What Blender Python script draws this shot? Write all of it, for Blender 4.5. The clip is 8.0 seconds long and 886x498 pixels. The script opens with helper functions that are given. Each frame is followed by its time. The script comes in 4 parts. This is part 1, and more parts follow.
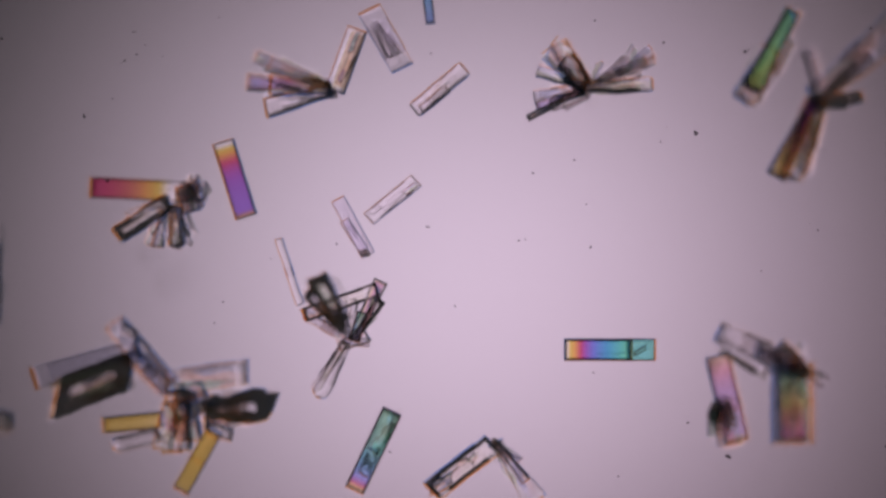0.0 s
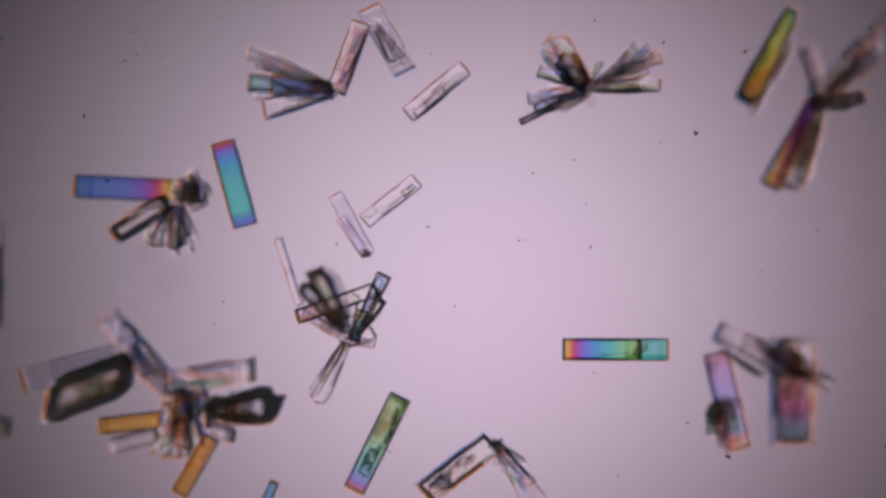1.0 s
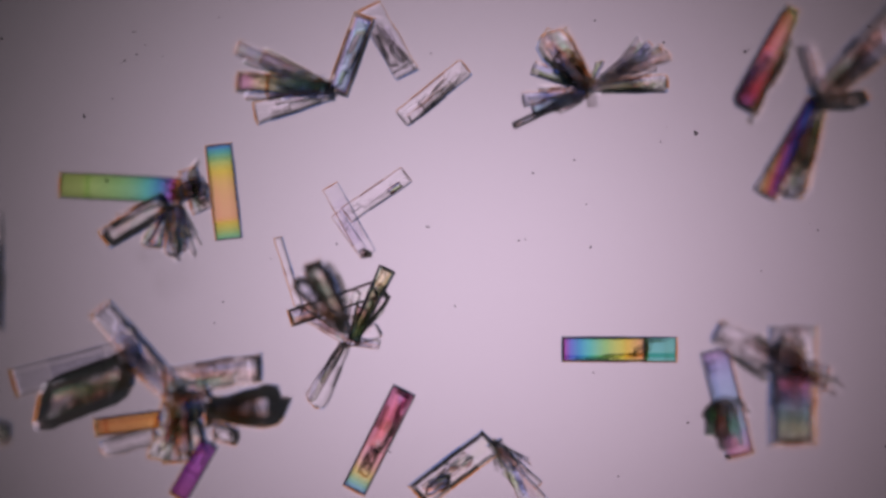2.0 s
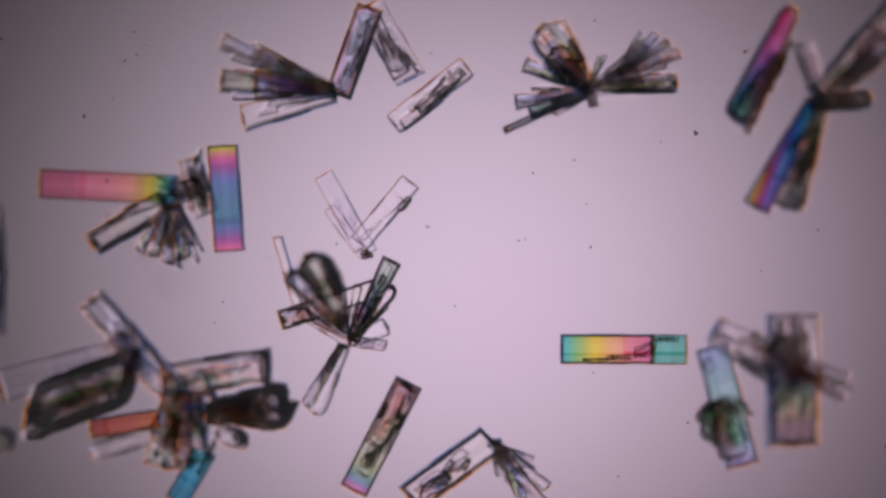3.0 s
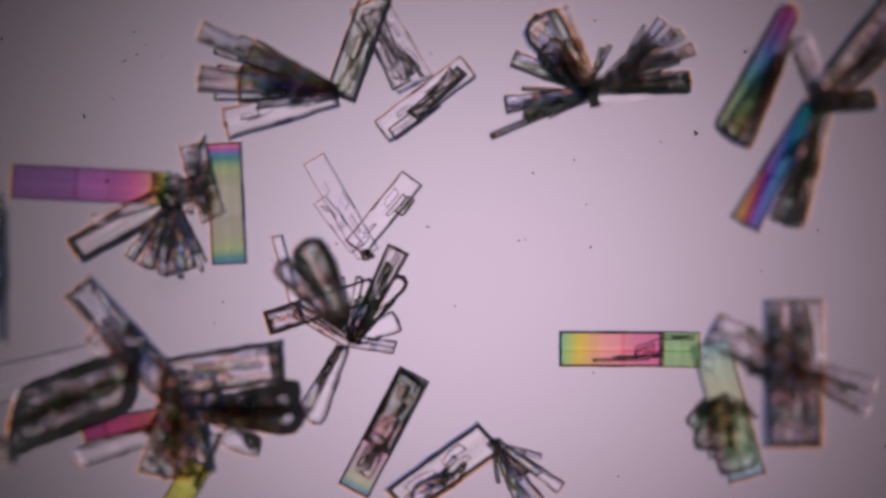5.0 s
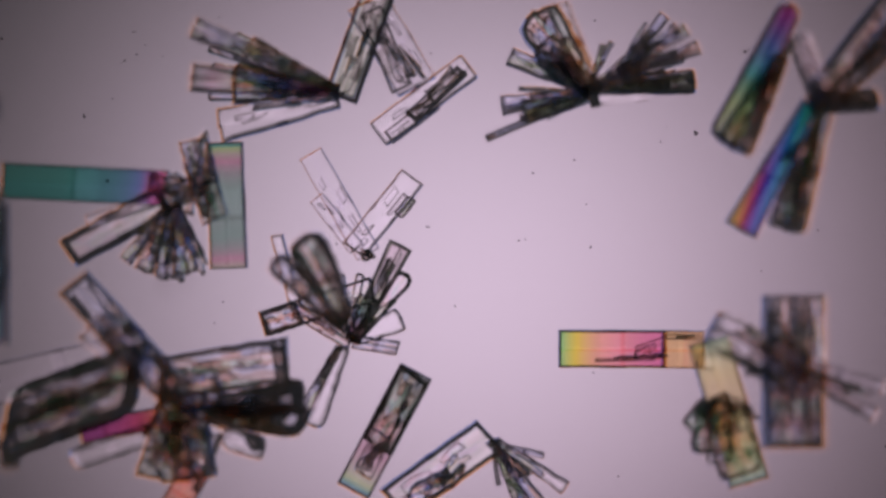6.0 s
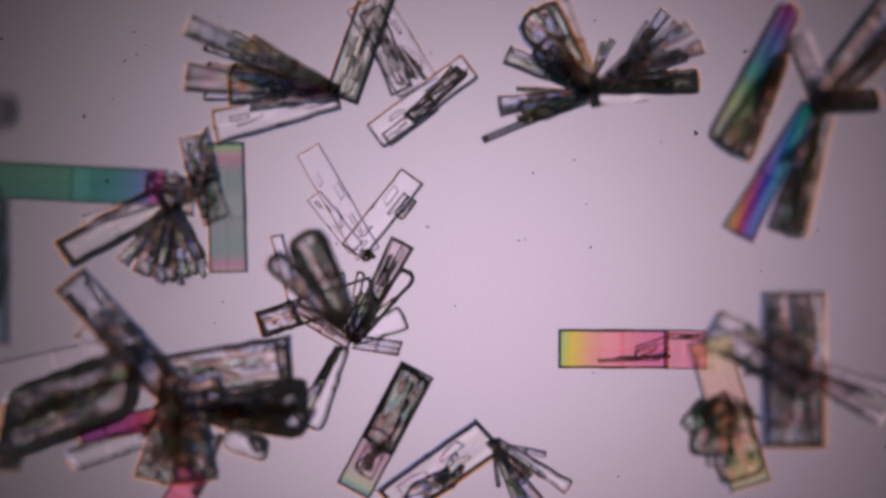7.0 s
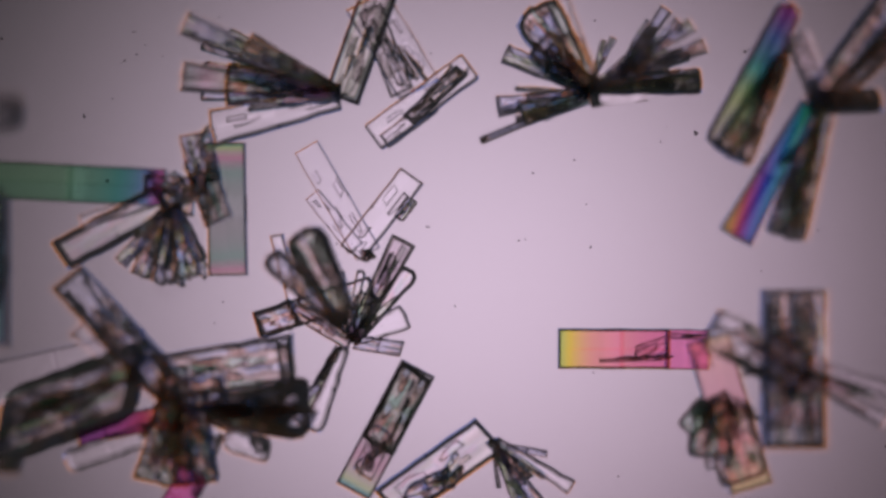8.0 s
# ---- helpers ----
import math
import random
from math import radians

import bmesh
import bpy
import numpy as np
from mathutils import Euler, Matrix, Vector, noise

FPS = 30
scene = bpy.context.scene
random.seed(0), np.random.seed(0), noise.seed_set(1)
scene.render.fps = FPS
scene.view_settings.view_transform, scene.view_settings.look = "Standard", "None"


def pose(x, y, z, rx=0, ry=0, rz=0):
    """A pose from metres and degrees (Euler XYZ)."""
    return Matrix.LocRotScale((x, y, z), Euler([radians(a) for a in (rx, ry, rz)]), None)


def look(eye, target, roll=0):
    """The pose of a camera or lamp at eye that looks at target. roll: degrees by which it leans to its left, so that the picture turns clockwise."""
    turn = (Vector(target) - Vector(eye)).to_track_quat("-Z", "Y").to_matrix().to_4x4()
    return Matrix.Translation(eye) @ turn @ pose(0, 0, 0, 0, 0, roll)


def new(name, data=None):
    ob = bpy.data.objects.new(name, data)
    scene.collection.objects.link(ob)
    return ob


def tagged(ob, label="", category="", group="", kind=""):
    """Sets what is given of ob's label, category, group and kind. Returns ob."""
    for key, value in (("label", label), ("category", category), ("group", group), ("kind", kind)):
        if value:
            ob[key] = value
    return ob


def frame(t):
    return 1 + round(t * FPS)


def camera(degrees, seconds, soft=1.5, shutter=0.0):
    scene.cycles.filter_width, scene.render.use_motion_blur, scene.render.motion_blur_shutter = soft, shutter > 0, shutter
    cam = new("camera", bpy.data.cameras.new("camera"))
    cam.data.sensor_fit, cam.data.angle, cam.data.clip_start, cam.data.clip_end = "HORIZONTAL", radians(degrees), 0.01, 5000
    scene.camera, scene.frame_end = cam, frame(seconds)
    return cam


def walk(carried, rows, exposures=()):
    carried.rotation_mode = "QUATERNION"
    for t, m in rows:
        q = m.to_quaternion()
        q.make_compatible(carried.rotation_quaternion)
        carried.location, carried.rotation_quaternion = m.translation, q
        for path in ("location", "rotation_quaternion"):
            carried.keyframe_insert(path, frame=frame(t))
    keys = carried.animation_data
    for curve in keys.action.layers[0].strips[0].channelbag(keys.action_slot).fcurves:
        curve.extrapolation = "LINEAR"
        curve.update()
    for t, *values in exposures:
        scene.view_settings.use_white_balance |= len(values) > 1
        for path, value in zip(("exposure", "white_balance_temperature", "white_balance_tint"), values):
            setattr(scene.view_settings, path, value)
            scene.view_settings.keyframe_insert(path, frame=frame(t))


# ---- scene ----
# Crystals growing in a film of solution on a microscope slide, watched through the microscope.
# The specimen is built enlarged: U metres stand for one micrometre of the slide.
U = 0.001
LENS = 8.0
WIDE = 1568.0
EYE = WIDE / 2 / math.tan(radians(LENS / 2))

cam = camera(LENS, 8.0, soft=3.2)
cam.data.dof.use_dof = True
cam.data.dof.focus_distance = (EYE - 12) * U
cam.data.dof.aperture_fstop = 0.125
above = look((0, 0, EYE * U), (0, 0, 0))
walk(cam, [(0, above), (8.0, above)])

# ---- light ----
world = bpy.data.worlds.new("dark_room")
scene.world = world
world.use_nodes = True
world.node_tree.nodes["Background"].inputs[0].default_value = (0.9, 0.85, 0.95, 1)
world.node_tree.nodes["Background"].inputs[1].default_value = 0.024
scene.view_settings.exposure = 0.0
scene.cycles.max_bounces = 48
scene.cycles.transmission_bounces = 48
scene.cycles.glossy_bounces = 8
scene.cycles.transparent_max_bounces = 32


def shader(name):
    m = bpy.data.materials.new(name)
    m.use_nodes = True
    nt = m.node_tree
    nt.nodes.clear()
    out = nt.nodes.new("ShaderNodeOutputMaterial")

    def n(kind, operation="", use_clamp=False, attribute_name="", data_type=""):
        node = nt.nodes.new(kind)
        if operation:
            node.operation = operation
        if use_clamp:
            node.use_clamp = True
        if attribute_name:
            node.attribute_name = attribute_name
        if data_type:
            node.data_type = data_type
        return node
    return m, nt, out, n


def ramp(node, stops):
    e = node.color_ramp.elements
    while len(e) > 1:
        e.remove(e[0])
    e[0].position, e[0].color = stops[0][0], (*stops[0][1], 1)
    for p, c in stops[1:]:
        k = e.new(p)
        k.color = (*c, 1)


LAMP_DROP = 10000
LAMP_R = 1870


def lamp_glow():
    """The lit field of the lamp: a hot middle that fades to the rim, which paints in the view's vignette."""
    m, nt, out, n = shader("lamp_glow")
    tc = n("ShaderNodeTexCoord")
    mp = n("ShaderNodeMapping")
    mp.inputs["Location"].default_value = (-0.045, 0.062, 0)
    k = 1 / (LAMP_R * U)
    mp.inputs["Scale"].default_value = (k * 1.03, k * 1.11, 0)
    ln = n("ShaderNodeVectorMath", operation="LENGTH")
    cr = n("ShaderNodeValToRGB")
    cr.color_ramp.interpolation = "B_SPLINE"
    ramp(cr, [(0.0, (1.07, 0.84, 1.23)), (0.22, (0.91, 0.703, 0.96)), (0.45, (0.578, 0.434, 0.545)),
              (0.65, (0.265, 0.198, 0.241)), (0.85, (0.08, 0.059, 0.072)), (1.0, (0.03, 0.023, 0.028))])
    # uneven hue of the field painted in: pinker lower right, greyer upper left
    side = n("ShaderNodeVectorMath", operation="DOT_PRODUCT")
    side.inputs[1].default_value = (0.30, -0.24, 0)
    tone = n("ShaderNodeMapRange")
    tone.inputs["From Min"].default_value = -0.4
    tone.inputs["From Max"].default_value = 0.4
    hue = n("ShaderNodeMix", data_type="RGBA")
    hue.inputs[6].default_value = (0.97, 1.045, 0.99, 1)
    hue.inputs[7].default_value = (1.04, 0.975, 0.985, 1)
    tint = n("ShaderNodeMix", data_type="RGBA")
    tint.blend_type = "MULTIPLY"
    tint.inputs[0].default_value = 1.0
    nt.links.new(mp.outputs[0], side.inputs[0])
    nt.links.new(side.outputs["Value"], tone.inputs["Value"])
    nt.links.new(tone.outputs[0], hue.inputs[0])
    em = n("ShaderNodeEmission")
    nt.links.new(tc.outputs["Object"], mp.inputs["Vector"])
    nt.links.new(mp.outputs[0], ln.inputs[0])
    nt.links.new(ln.outputs["Value"], cr.inputs["Fac"])
    nt.links.new(cr.outputs[0], tint.inputs[6])
    nt.links.new(hue.outputs[2], tint.inputs[7])
    nt.links.new(tint.outputs[2], em.inputs[0])
    nt.links.new(em.outputs[0], out.inputs[0])
    return m


# ---- materials ----
def slide_glass():
    m, nt, out, n = shader("slide_glass")
    tr = n("ShaderNodeBsdfTransparent")
    tr.inputs[0].default_value = (0.985, 0.985, 0.985, 1)
    gl = n("ShaderNodeBsdfGlossy")
    gl.inputs["Roughness"].default_value = 0.03
    mx = n("ShaderNodeMixShader")
    mx.inputs[0].default_value = 0.03
    nt.links.new(tr.outputs[0], mx.inputs[1])
    nt.links.new(gl.outputs[0], mx.inputs[2])
    nt.links.new(mx.outputs[0], out.inputs[0])
    return m


def math_node(n, nt, op, a, b=None, clamp=False):
    node = n("ShaderNodeMath", operation=op, use_clamp=clamp)
    for k, v in enumerate((a, b)):
        if v is None:
            continue
        if isinstance(v, (int, float)):
            node.inputs[k].default_value = v
        else:
            nt.links.new(v, node.inputs[k])
    return node.outputs[0]


def attribute(n, name):
    return n("ShaderNodeAttribute", attribute_name=name).outputs["Fac"]


def terraced(n, nt, height, steps):
    """Turns smooth hills into flat terraces with steep risers: their height, and the number of the terrace."""
    level = math_node(n, nt, "MULTIPLY", height, steps)
    floor = math_node(n, nt, "FLOOR", level)
    riser = n("ShaderNodeMapRange")
    riser.interpolation_type = "SMOOTHSTEP"
    riser.inputs["From Min"].default_value = 0.62
    nt.links.new(math_node(n, nt, "FRACT", level), riser.inputs["Value"])
    return math_node(n, nt, "DIVIDE", math_node(n, nt, "ADD", floor, riser.outputs[0]), steps), floor


# colour against thickness, from the thin first orders to the pale high ones
ORDERS = [(0.0, (1, 1, 1)), (0.04, (0.95, 0.93, 0.80)), (0.10, (0.84, 0.66, 0.17)), (0.16, (0.86, 0.47, 0.16)),
          (0.22, (0.66, 0.13, 0.24)), (0.27, (0.42, 0.17, 0.56)), (0.33, (0.24, 0.30, 0.78)),
          (0.41, (0.13, 0.48, 0.72)), (0.48, (0.18, 0.70, 0.56)), (0.55, (0.40, 0.76, 0.28)),
          (0.62, (0.90, 0.78, 0.13)), (0.68, (0.95, 0.50, 0.38)), (0.75, (0.92, 0.27, 0.53)), (0.80, (0.52, 0.22, 0.52)),
          (0.84, (0.22, 0.34, 0.60)), (0.89, (0.11, 0.42, 0.33)), (0.94, (0.50, 0.66, 0.30)), (1.0, (0.54, 0.52, 0.42)),
          (1.05, (0.60, 0.37, 0.43)), (1.11, (0.31, 0.46, 0.38)), (1.18, (0.54, 0.42, 0.45)), (1.25, (0.44, 0.50, 0.44))]


# the washed-out colours of thick terraces
PASTEL = [(0.0, (1.0, 0.90, 0.62)), (0.2, (1.0, 0.64, 0.54)), (0.4, (0.90, 0.58, 0.86)), (0.6, (0.52, 0.80, 0.92)), (0.8, (0.62, 0.95, 0.60)), (1.0, (1.0, 0.95, 0.80))]


def crystal(name, tinted=False, body=(1, 1, 1), relief=0.0, size=30.0, detail=1.0, rough=0.0, ior=1.5, young=None, mottle=0.0, deep=None, facets=0.0):
    """Clear crystal. Tinted: its colour follows its thickness, as between polarisers."""
    m, nt, out, n = shader(name)
    gl = n("ShaderNodeBsdfGlass")
    gl.inputs["IOR"].default_value = ior
    gl.inputs["Roughness"].default_value = rough
    gl.inputs["Color"].default_value = (*body, 1)
    tc = n("ShaderNodeTexCoord")
    # how much this crystal has thickened since growth began
    where = n("ShaderNodeSeparateXYZ")
    info = n("ShaderNodeObjectInfo")
    nt.links.new(info.outputs["Location"], where.inputs[0])
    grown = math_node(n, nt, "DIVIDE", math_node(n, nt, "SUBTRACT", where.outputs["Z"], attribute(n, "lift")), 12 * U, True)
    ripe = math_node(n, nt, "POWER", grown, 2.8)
    if tinted:
        geo = n("ShaderNodeNewGeometry")
        sp = n("ShaderNodeSeparateXYZ")
        nt.links.new(geo.outputs["Position"], sp.inputs[0])
        thick = math_node(n, nt, "SUBTRACT", sp.outputs["Z"], attribute(n, "lift"))
        mr = n("ShaderNodeMapRange")
        mr.inputs["From Min"].default_value = 10 * U
        mr.inputs["From Max"].default_value = 25 * U
        # thinner again near the ends of the blade
        so = n("ShaderNodeSeparateXYZ")
        nt.links.new(tc.outputs["Object"], so.inputs[0])
        along = math_node(n, nt, "ABSOLUTE", so.outputs["X"])
        decay = math_node(n, nt, "POWER", 0.37, math_node(n, nt, "DIVIDE", along, attribute(n, "dip_length")))
        stage = math_node(n, nt, "DIVIDE", grown, attribute(n, "rise"), True)
        wane = math_node(n, nt, "SUBTRACT", 1.0, math_node(n, nt, "MULTIPLY", attribute(n, "dip_wane"), math_node(n, nt, "POWER", stage, 3.0)))
        thick = math_node(n, nt, "SUBTRACT", thick, math_node(n, nt, "MULTIPLY", math_node(n, nt, "MULTIPLY", attribute(n, "dip"), wane), decay))
        # each sector colours what the one before it leaves free; how far they have slid apart shows in where they are
        path = n("ShaderNodeVectorMath", operation="SUBTRACT")
        nt.links.new(info.outputs["Location"], path.inputs[0])
        nt.links.new(n("ShaderNodeAttribute", attribute_name="origin").outputs["Vector"], path.inputs[1])
        gone = n("ShaderNodeVectorMath", operation="DOT_PRODUCT")
        nt.links.new(path.outputs[0], gone.inputs[0])
        nt.links.new(n("ShaderNodeAttribute", attribute_name="course").outputs["Vector"], gone.inputs[1])
        # a loose plate spreads while it hardly thickens, then thickens while it hardly spreads
        spread_by = n("ShaderNodeValToRGB")
        ramp(spread_by, [(q, (v, v, v)) for q, v in ((0, 0), (0.302, 0.225), (0.507, 0.35), (0.663, 0.47), (0.70, 0.60), (0.727, 0.74), (0.971, 0.863), (1, 1))])
        nt.links.new(stage, spread_by.inputs["Fac"])
        drift = spread_by.outputs[0]
        loose = attribute(n, "loose")
        slid = math_node(n, nt, "ADD", math_node(n, nt, "MULTIPLY", loose, drift),
                         math_node(n, nt, "MULTIPLY", math_node(n, nt, "SUBTRACT", 1.0, loose), gone.outputs["Value"]), True)
        limit = math_node(n, nt, "ADD", attribute(n, "reach"), math_node(n, nt, "MULTIPLY", attribute(n, "reach_more"), slid))
        border = math_node(n, nt, "ADD", attribute(n, "breadth"), math_node(n, nt, "MULTIPLY", attribute(n, "breadth_more"), slid))
        # the far sectors still feel the thin root
        from_root = math_node(n, nt, "SUBTRACT", math_node(n, nt, "ADD", limit, attribute(n, "span")), along)
        fade = math_node(n, nt, "POWER", 0.37, math_node(n, nt, "DIVIDE", from_root, attribute(n, "dip_length")))
        thick = math_node(n, nt, "SUBTRACT", thick, math_node(n, nt, "MULTIPLY", math_node(n, nt, "MULTIPLY", attribute(n, "dip_far"), wane), fade))
        nt.links.new(thick, mr.inputs["Value"])
        cr = n("ShaderNodeValToRGB")
        ramp(cr, [(q / 1.25, c) for q, c in ORDERS])
        nt.links.new(mr.outputs[0], cr.inputs["Fac"])
        end = math_node(n, nt, "DIVIDE", math_node(n, nt, "SUBTRACT", limit, along), 10 * U, True)
        side = math_node(n, nt, "DIVIDE", math_node(n, nt, "SUBTRACT", border, math_node(n, nt, "ABSOLUTE", so.outputs["Y"])), 3 * U, True)
        share = math_node(n, nt, "MULTIPLY", math_node(n, nt, "POWER", math_node(n, nt, "MULTIPLY", end, side), 0.6), attribute(n, "strength"))
        mx = n("ShaderNodeMix", data_type="RGBA")
        mx.inputs[6].default_value = (1, 1, 1, 1)
        nt.links.new(share, mx.inputs[0])
        nt.links.new(cr.outputs[0], mx.inputs[7])
        nt.links.new(mx.outputs[2], gl.inputs["Color"])
    if young:
        dense = math_node(n, nt, "ADD", young, math_node(n, nt, "MULTIPLY", ior - young, grown if tinted else ripe))
        nt.links.new(dense, gl.inputs["IOR"])
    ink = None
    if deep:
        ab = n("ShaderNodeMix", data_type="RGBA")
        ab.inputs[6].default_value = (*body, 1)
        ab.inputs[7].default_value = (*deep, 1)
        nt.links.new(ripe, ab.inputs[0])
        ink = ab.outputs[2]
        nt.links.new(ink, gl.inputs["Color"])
    if mottle:
        patch = n("ShaderNodeTexNoise")
        patch.inputs["Scale"].default_value = 1 / (24 * U)
        patch.inputs["Detail"].default_value = 1.0
        stretch = n("ShaderNodeMapping")
        stretch.inputs["Scale"].default_value = (0.4, 1.2, 1.0)
        nt.links.new(tc.outputs["Object"], stretch.inputs["Vector"])
        nt.links.new(stretch.outputs[0], patch.inputs["Vector"])
        spread = n("ShaderNodeMapRange")
        spread.inputs["From Min"].default_value = 0.3
        spread.inputs["From Max"].default_value = 0.7
        nt.links.new(patch.outputs["Fac"], spread.inputs["Value"])
        order = spread.outputs[0]
        if facets:
            # every terrace has its own thickness, and so its own colour
            patch.inputs["Scale"].default_value = 1 / (size * U)
            stretch.inputs["Scale"].default_value = (0.22, 1.3, 1.0)
            nt.links.new(n("ShaderNodeAttribute", attribute_name="seat").outputs["Vector"], stretch.inputs["Vector"])
            patch.inputs["Detail"].default_value = detail
            order = math_node(n, nt, "FRACT", math_node(n, nt, "MULTIPLY", terraced(n, nt, patch.outputs["Fac"], facets)[1], 0.382))
        hue = n("ShaderNodeValToRGB")
        ramp(hue, PASTEL)
        nt.links.new(order, hue.inputs["Fac"])
        mix = n("ShaderNodeMix", data_type="RGBA")
        nt.links.new(math_node(n, nt, "MULTIPLY", mottle, math_node(n, nt, "ADD", 0.24, math_node(n, nt, "MULTIPLY", 0.76, grown))), mix.inputs[0])
        mix.inputs[6].default_value = (*body, 1)
        if ink:
            nt.links.new(ink, mix.inputs[6])
        nt.links.new(hue.outputs[0], mix.inputs[7])
        nt.links.new(mix.outputs[2], gl.inputs["Color"])
    if relief:
        # the relief of a sector matches that of the one it grew from, hill against hollow
        mp = n("ShaderNodeMapping")
        mp.inputs["Scale"].default_value = (0.22, 1.3, 1.0) if facets else (0.5, 1.4, 1.0)
        nz = n("ShaderNodeTexNoise")
        nz.inputs["Scale"].default_value = 1 / (size * U)
        nz.inputs["Detail"].default_value = detail
        bp = n("ShaderNodeBump")
        bp.inputs["Strength"].default_value = 1.0
        bp.inputs["Distance"].default_value = relief * U
        nt.links.new(n("ShaderNodeAttribute", attribute_name="seat").outputs["Vector"], mp.inputs["Vector"])
        nt.links.new(mp.outputs[0], nz.inputs["Vector"])
        wild = math_node(n, nt, "ADD", 0.18, math_node(n, nt, "MULTIPLY", 0.82, ripe)) if deep else 1.0
        sense = math_node(n, nt, "MULTIPLY", attribute(n, "sense"), wild)
        high = nz.outputs["Fac"]
        if facets:
            high = math_node(n, nt, "ADD", math_node(n, nt, "MULTIPLY", terraced(n, nt, high, facets)[0], 0.85), math_node(n, nt, "MULTIPLY", high, 0.15))
        nt.links.new(math_node(n, nt, "MULTIPLY", high, sense), bp.inputs["Height"])
        nt.links.new(bp.outputs[0], gl.inputs["Normal"])
    nt.links.new(gl.outputs[0], out.inputs[0])
    return m


def dust_dark():
    m, nt, out, n = shader("dust_dark")
    d = n("ShaderNodeBsdfDiffuse")
    nz = n("ShaderNodeTexNoise")
    nz.inputs["Scale"].default_value = 400
    cr = n("ShaderNodeValToRGB")
    ramp(cr, [(0.3, (0.02, 0.017, 0.02)), (0.7, (0.06, 0.05, 0.055))])
    nt.links.new(nz.outputs["Fac"], cr.inputs["Fac"])
    nt.links.new(cr.outputs[0], d.inputs[0])
    nt.links.new(d.outputs[0], out.inputs[0])
    return m


GLOW, SLIDE, DUST = lamp_glow(), slide_glass(), dust_dark()
FAINT = crystal("faint_crystal", body=(0.955, 0.95, 0.965), relief=0.8, size=60, ior=1.2, young=1.05)
CLEAR = crystal("clear_crystal", body=(0.97, 0.965, 0.965), relief=1.6, size=55, ior=1.42, young=1.075)
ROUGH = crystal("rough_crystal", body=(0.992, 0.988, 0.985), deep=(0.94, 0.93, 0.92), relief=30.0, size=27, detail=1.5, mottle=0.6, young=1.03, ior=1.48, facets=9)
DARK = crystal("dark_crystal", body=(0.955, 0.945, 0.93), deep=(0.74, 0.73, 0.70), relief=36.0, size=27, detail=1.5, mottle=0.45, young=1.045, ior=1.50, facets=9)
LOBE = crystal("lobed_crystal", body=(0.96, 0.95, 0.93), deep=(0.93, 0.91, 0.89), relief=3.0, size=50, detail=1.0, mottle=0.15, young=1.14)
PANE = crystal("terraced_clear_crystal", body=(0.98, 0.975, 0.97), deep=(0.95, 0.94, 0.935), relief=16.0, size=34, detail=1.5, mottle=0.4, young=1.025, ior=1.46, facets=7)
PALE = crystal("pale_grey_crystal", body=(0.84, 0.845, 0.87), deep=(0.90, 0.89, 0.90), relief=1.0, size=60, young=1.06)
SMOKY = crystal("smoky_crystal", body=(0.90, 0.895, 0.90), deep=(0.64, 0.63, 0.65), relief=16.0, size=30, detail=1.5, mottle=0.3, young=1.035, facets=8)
# deep here also paints in darkness that refraction would give
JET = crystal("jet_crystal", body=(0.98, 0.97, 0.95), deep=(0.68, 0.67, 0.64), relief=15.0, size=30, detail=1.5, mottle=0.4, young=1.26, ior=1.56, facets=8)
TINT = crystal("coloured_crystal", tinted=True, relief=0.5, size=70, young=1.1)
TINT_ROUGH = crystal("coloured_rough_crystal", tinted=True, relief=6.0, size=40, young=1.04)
# the lens's colour fringes, painted on skirts round the crystals
AMBER_FRINGE = crystal("amber_lens_fringe", body=(0.80, 0.58, 0.37), deep=(0.64, 0.37, 0.17), young=1.1)
AZURE_FRINGE = crystal("azure_lens_fringe", body=(0.56, 0.68, 0.86), deep=(0.36, 0.48, 0.74), young=1.1)
GILT_FRINGE = crystal("gilt_lens_fringe", body=(1.0, 0.97, 0.93), deep=(1.0, 0.80, 0.54), ior=1.03, young=1.01)
SKY_FRINGE = crystal("sky_lens_fringe", body=(0.95, 0.98, 1.0), deep=(0.62, 0.84, 1.0), ior=1.03, young=1.01)
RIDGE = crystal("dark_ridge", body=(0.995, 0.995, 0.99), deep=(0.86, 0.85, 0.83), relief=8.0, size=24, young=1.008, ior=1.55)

# how steeply the edges of each kind fall, against their breadth
STEEP = {FAINT: 0.7, CLEAR: 1.0, ROUGH: 1.3, DARK: 1.4, LOBE: 1.4, JET: 1.4, SMOKY: 0.9, PANE: 1.2, PALE: 0.7, RIDGE: 1.2}
# kinds whose edges fall straight, so that the whole bevel turns the light away
STRAIGHT = (LOBE, JET, PANE, RIDGE)

# ---- helpers of this scene ----
TIMES = (0.0, 0.5, 1.0, 1.5, 1.7, 2.2, 2.8, 3.0, 3.5, 4.5, 5.2, 6.0, 6.5, 7.0, 8.0)
GROWN = (0.0, 0.085, 0.165, 0.225, 0.255, 0.35, 0.47, 0.51, 0.60, 0.74, 0.81, 0.88, 0.92, 0.955, 1.0)
MOVES = []


def part(name, bm, material, parent, label=""):
    me = bpy.data.meshes.new(name)
    bm.to_mesh(me)
    bm.free()
    me.materials.append(material)
    ob = new(name, me)
    ob.parent = parent
    if label:
        ob["label"] = label
    return ob


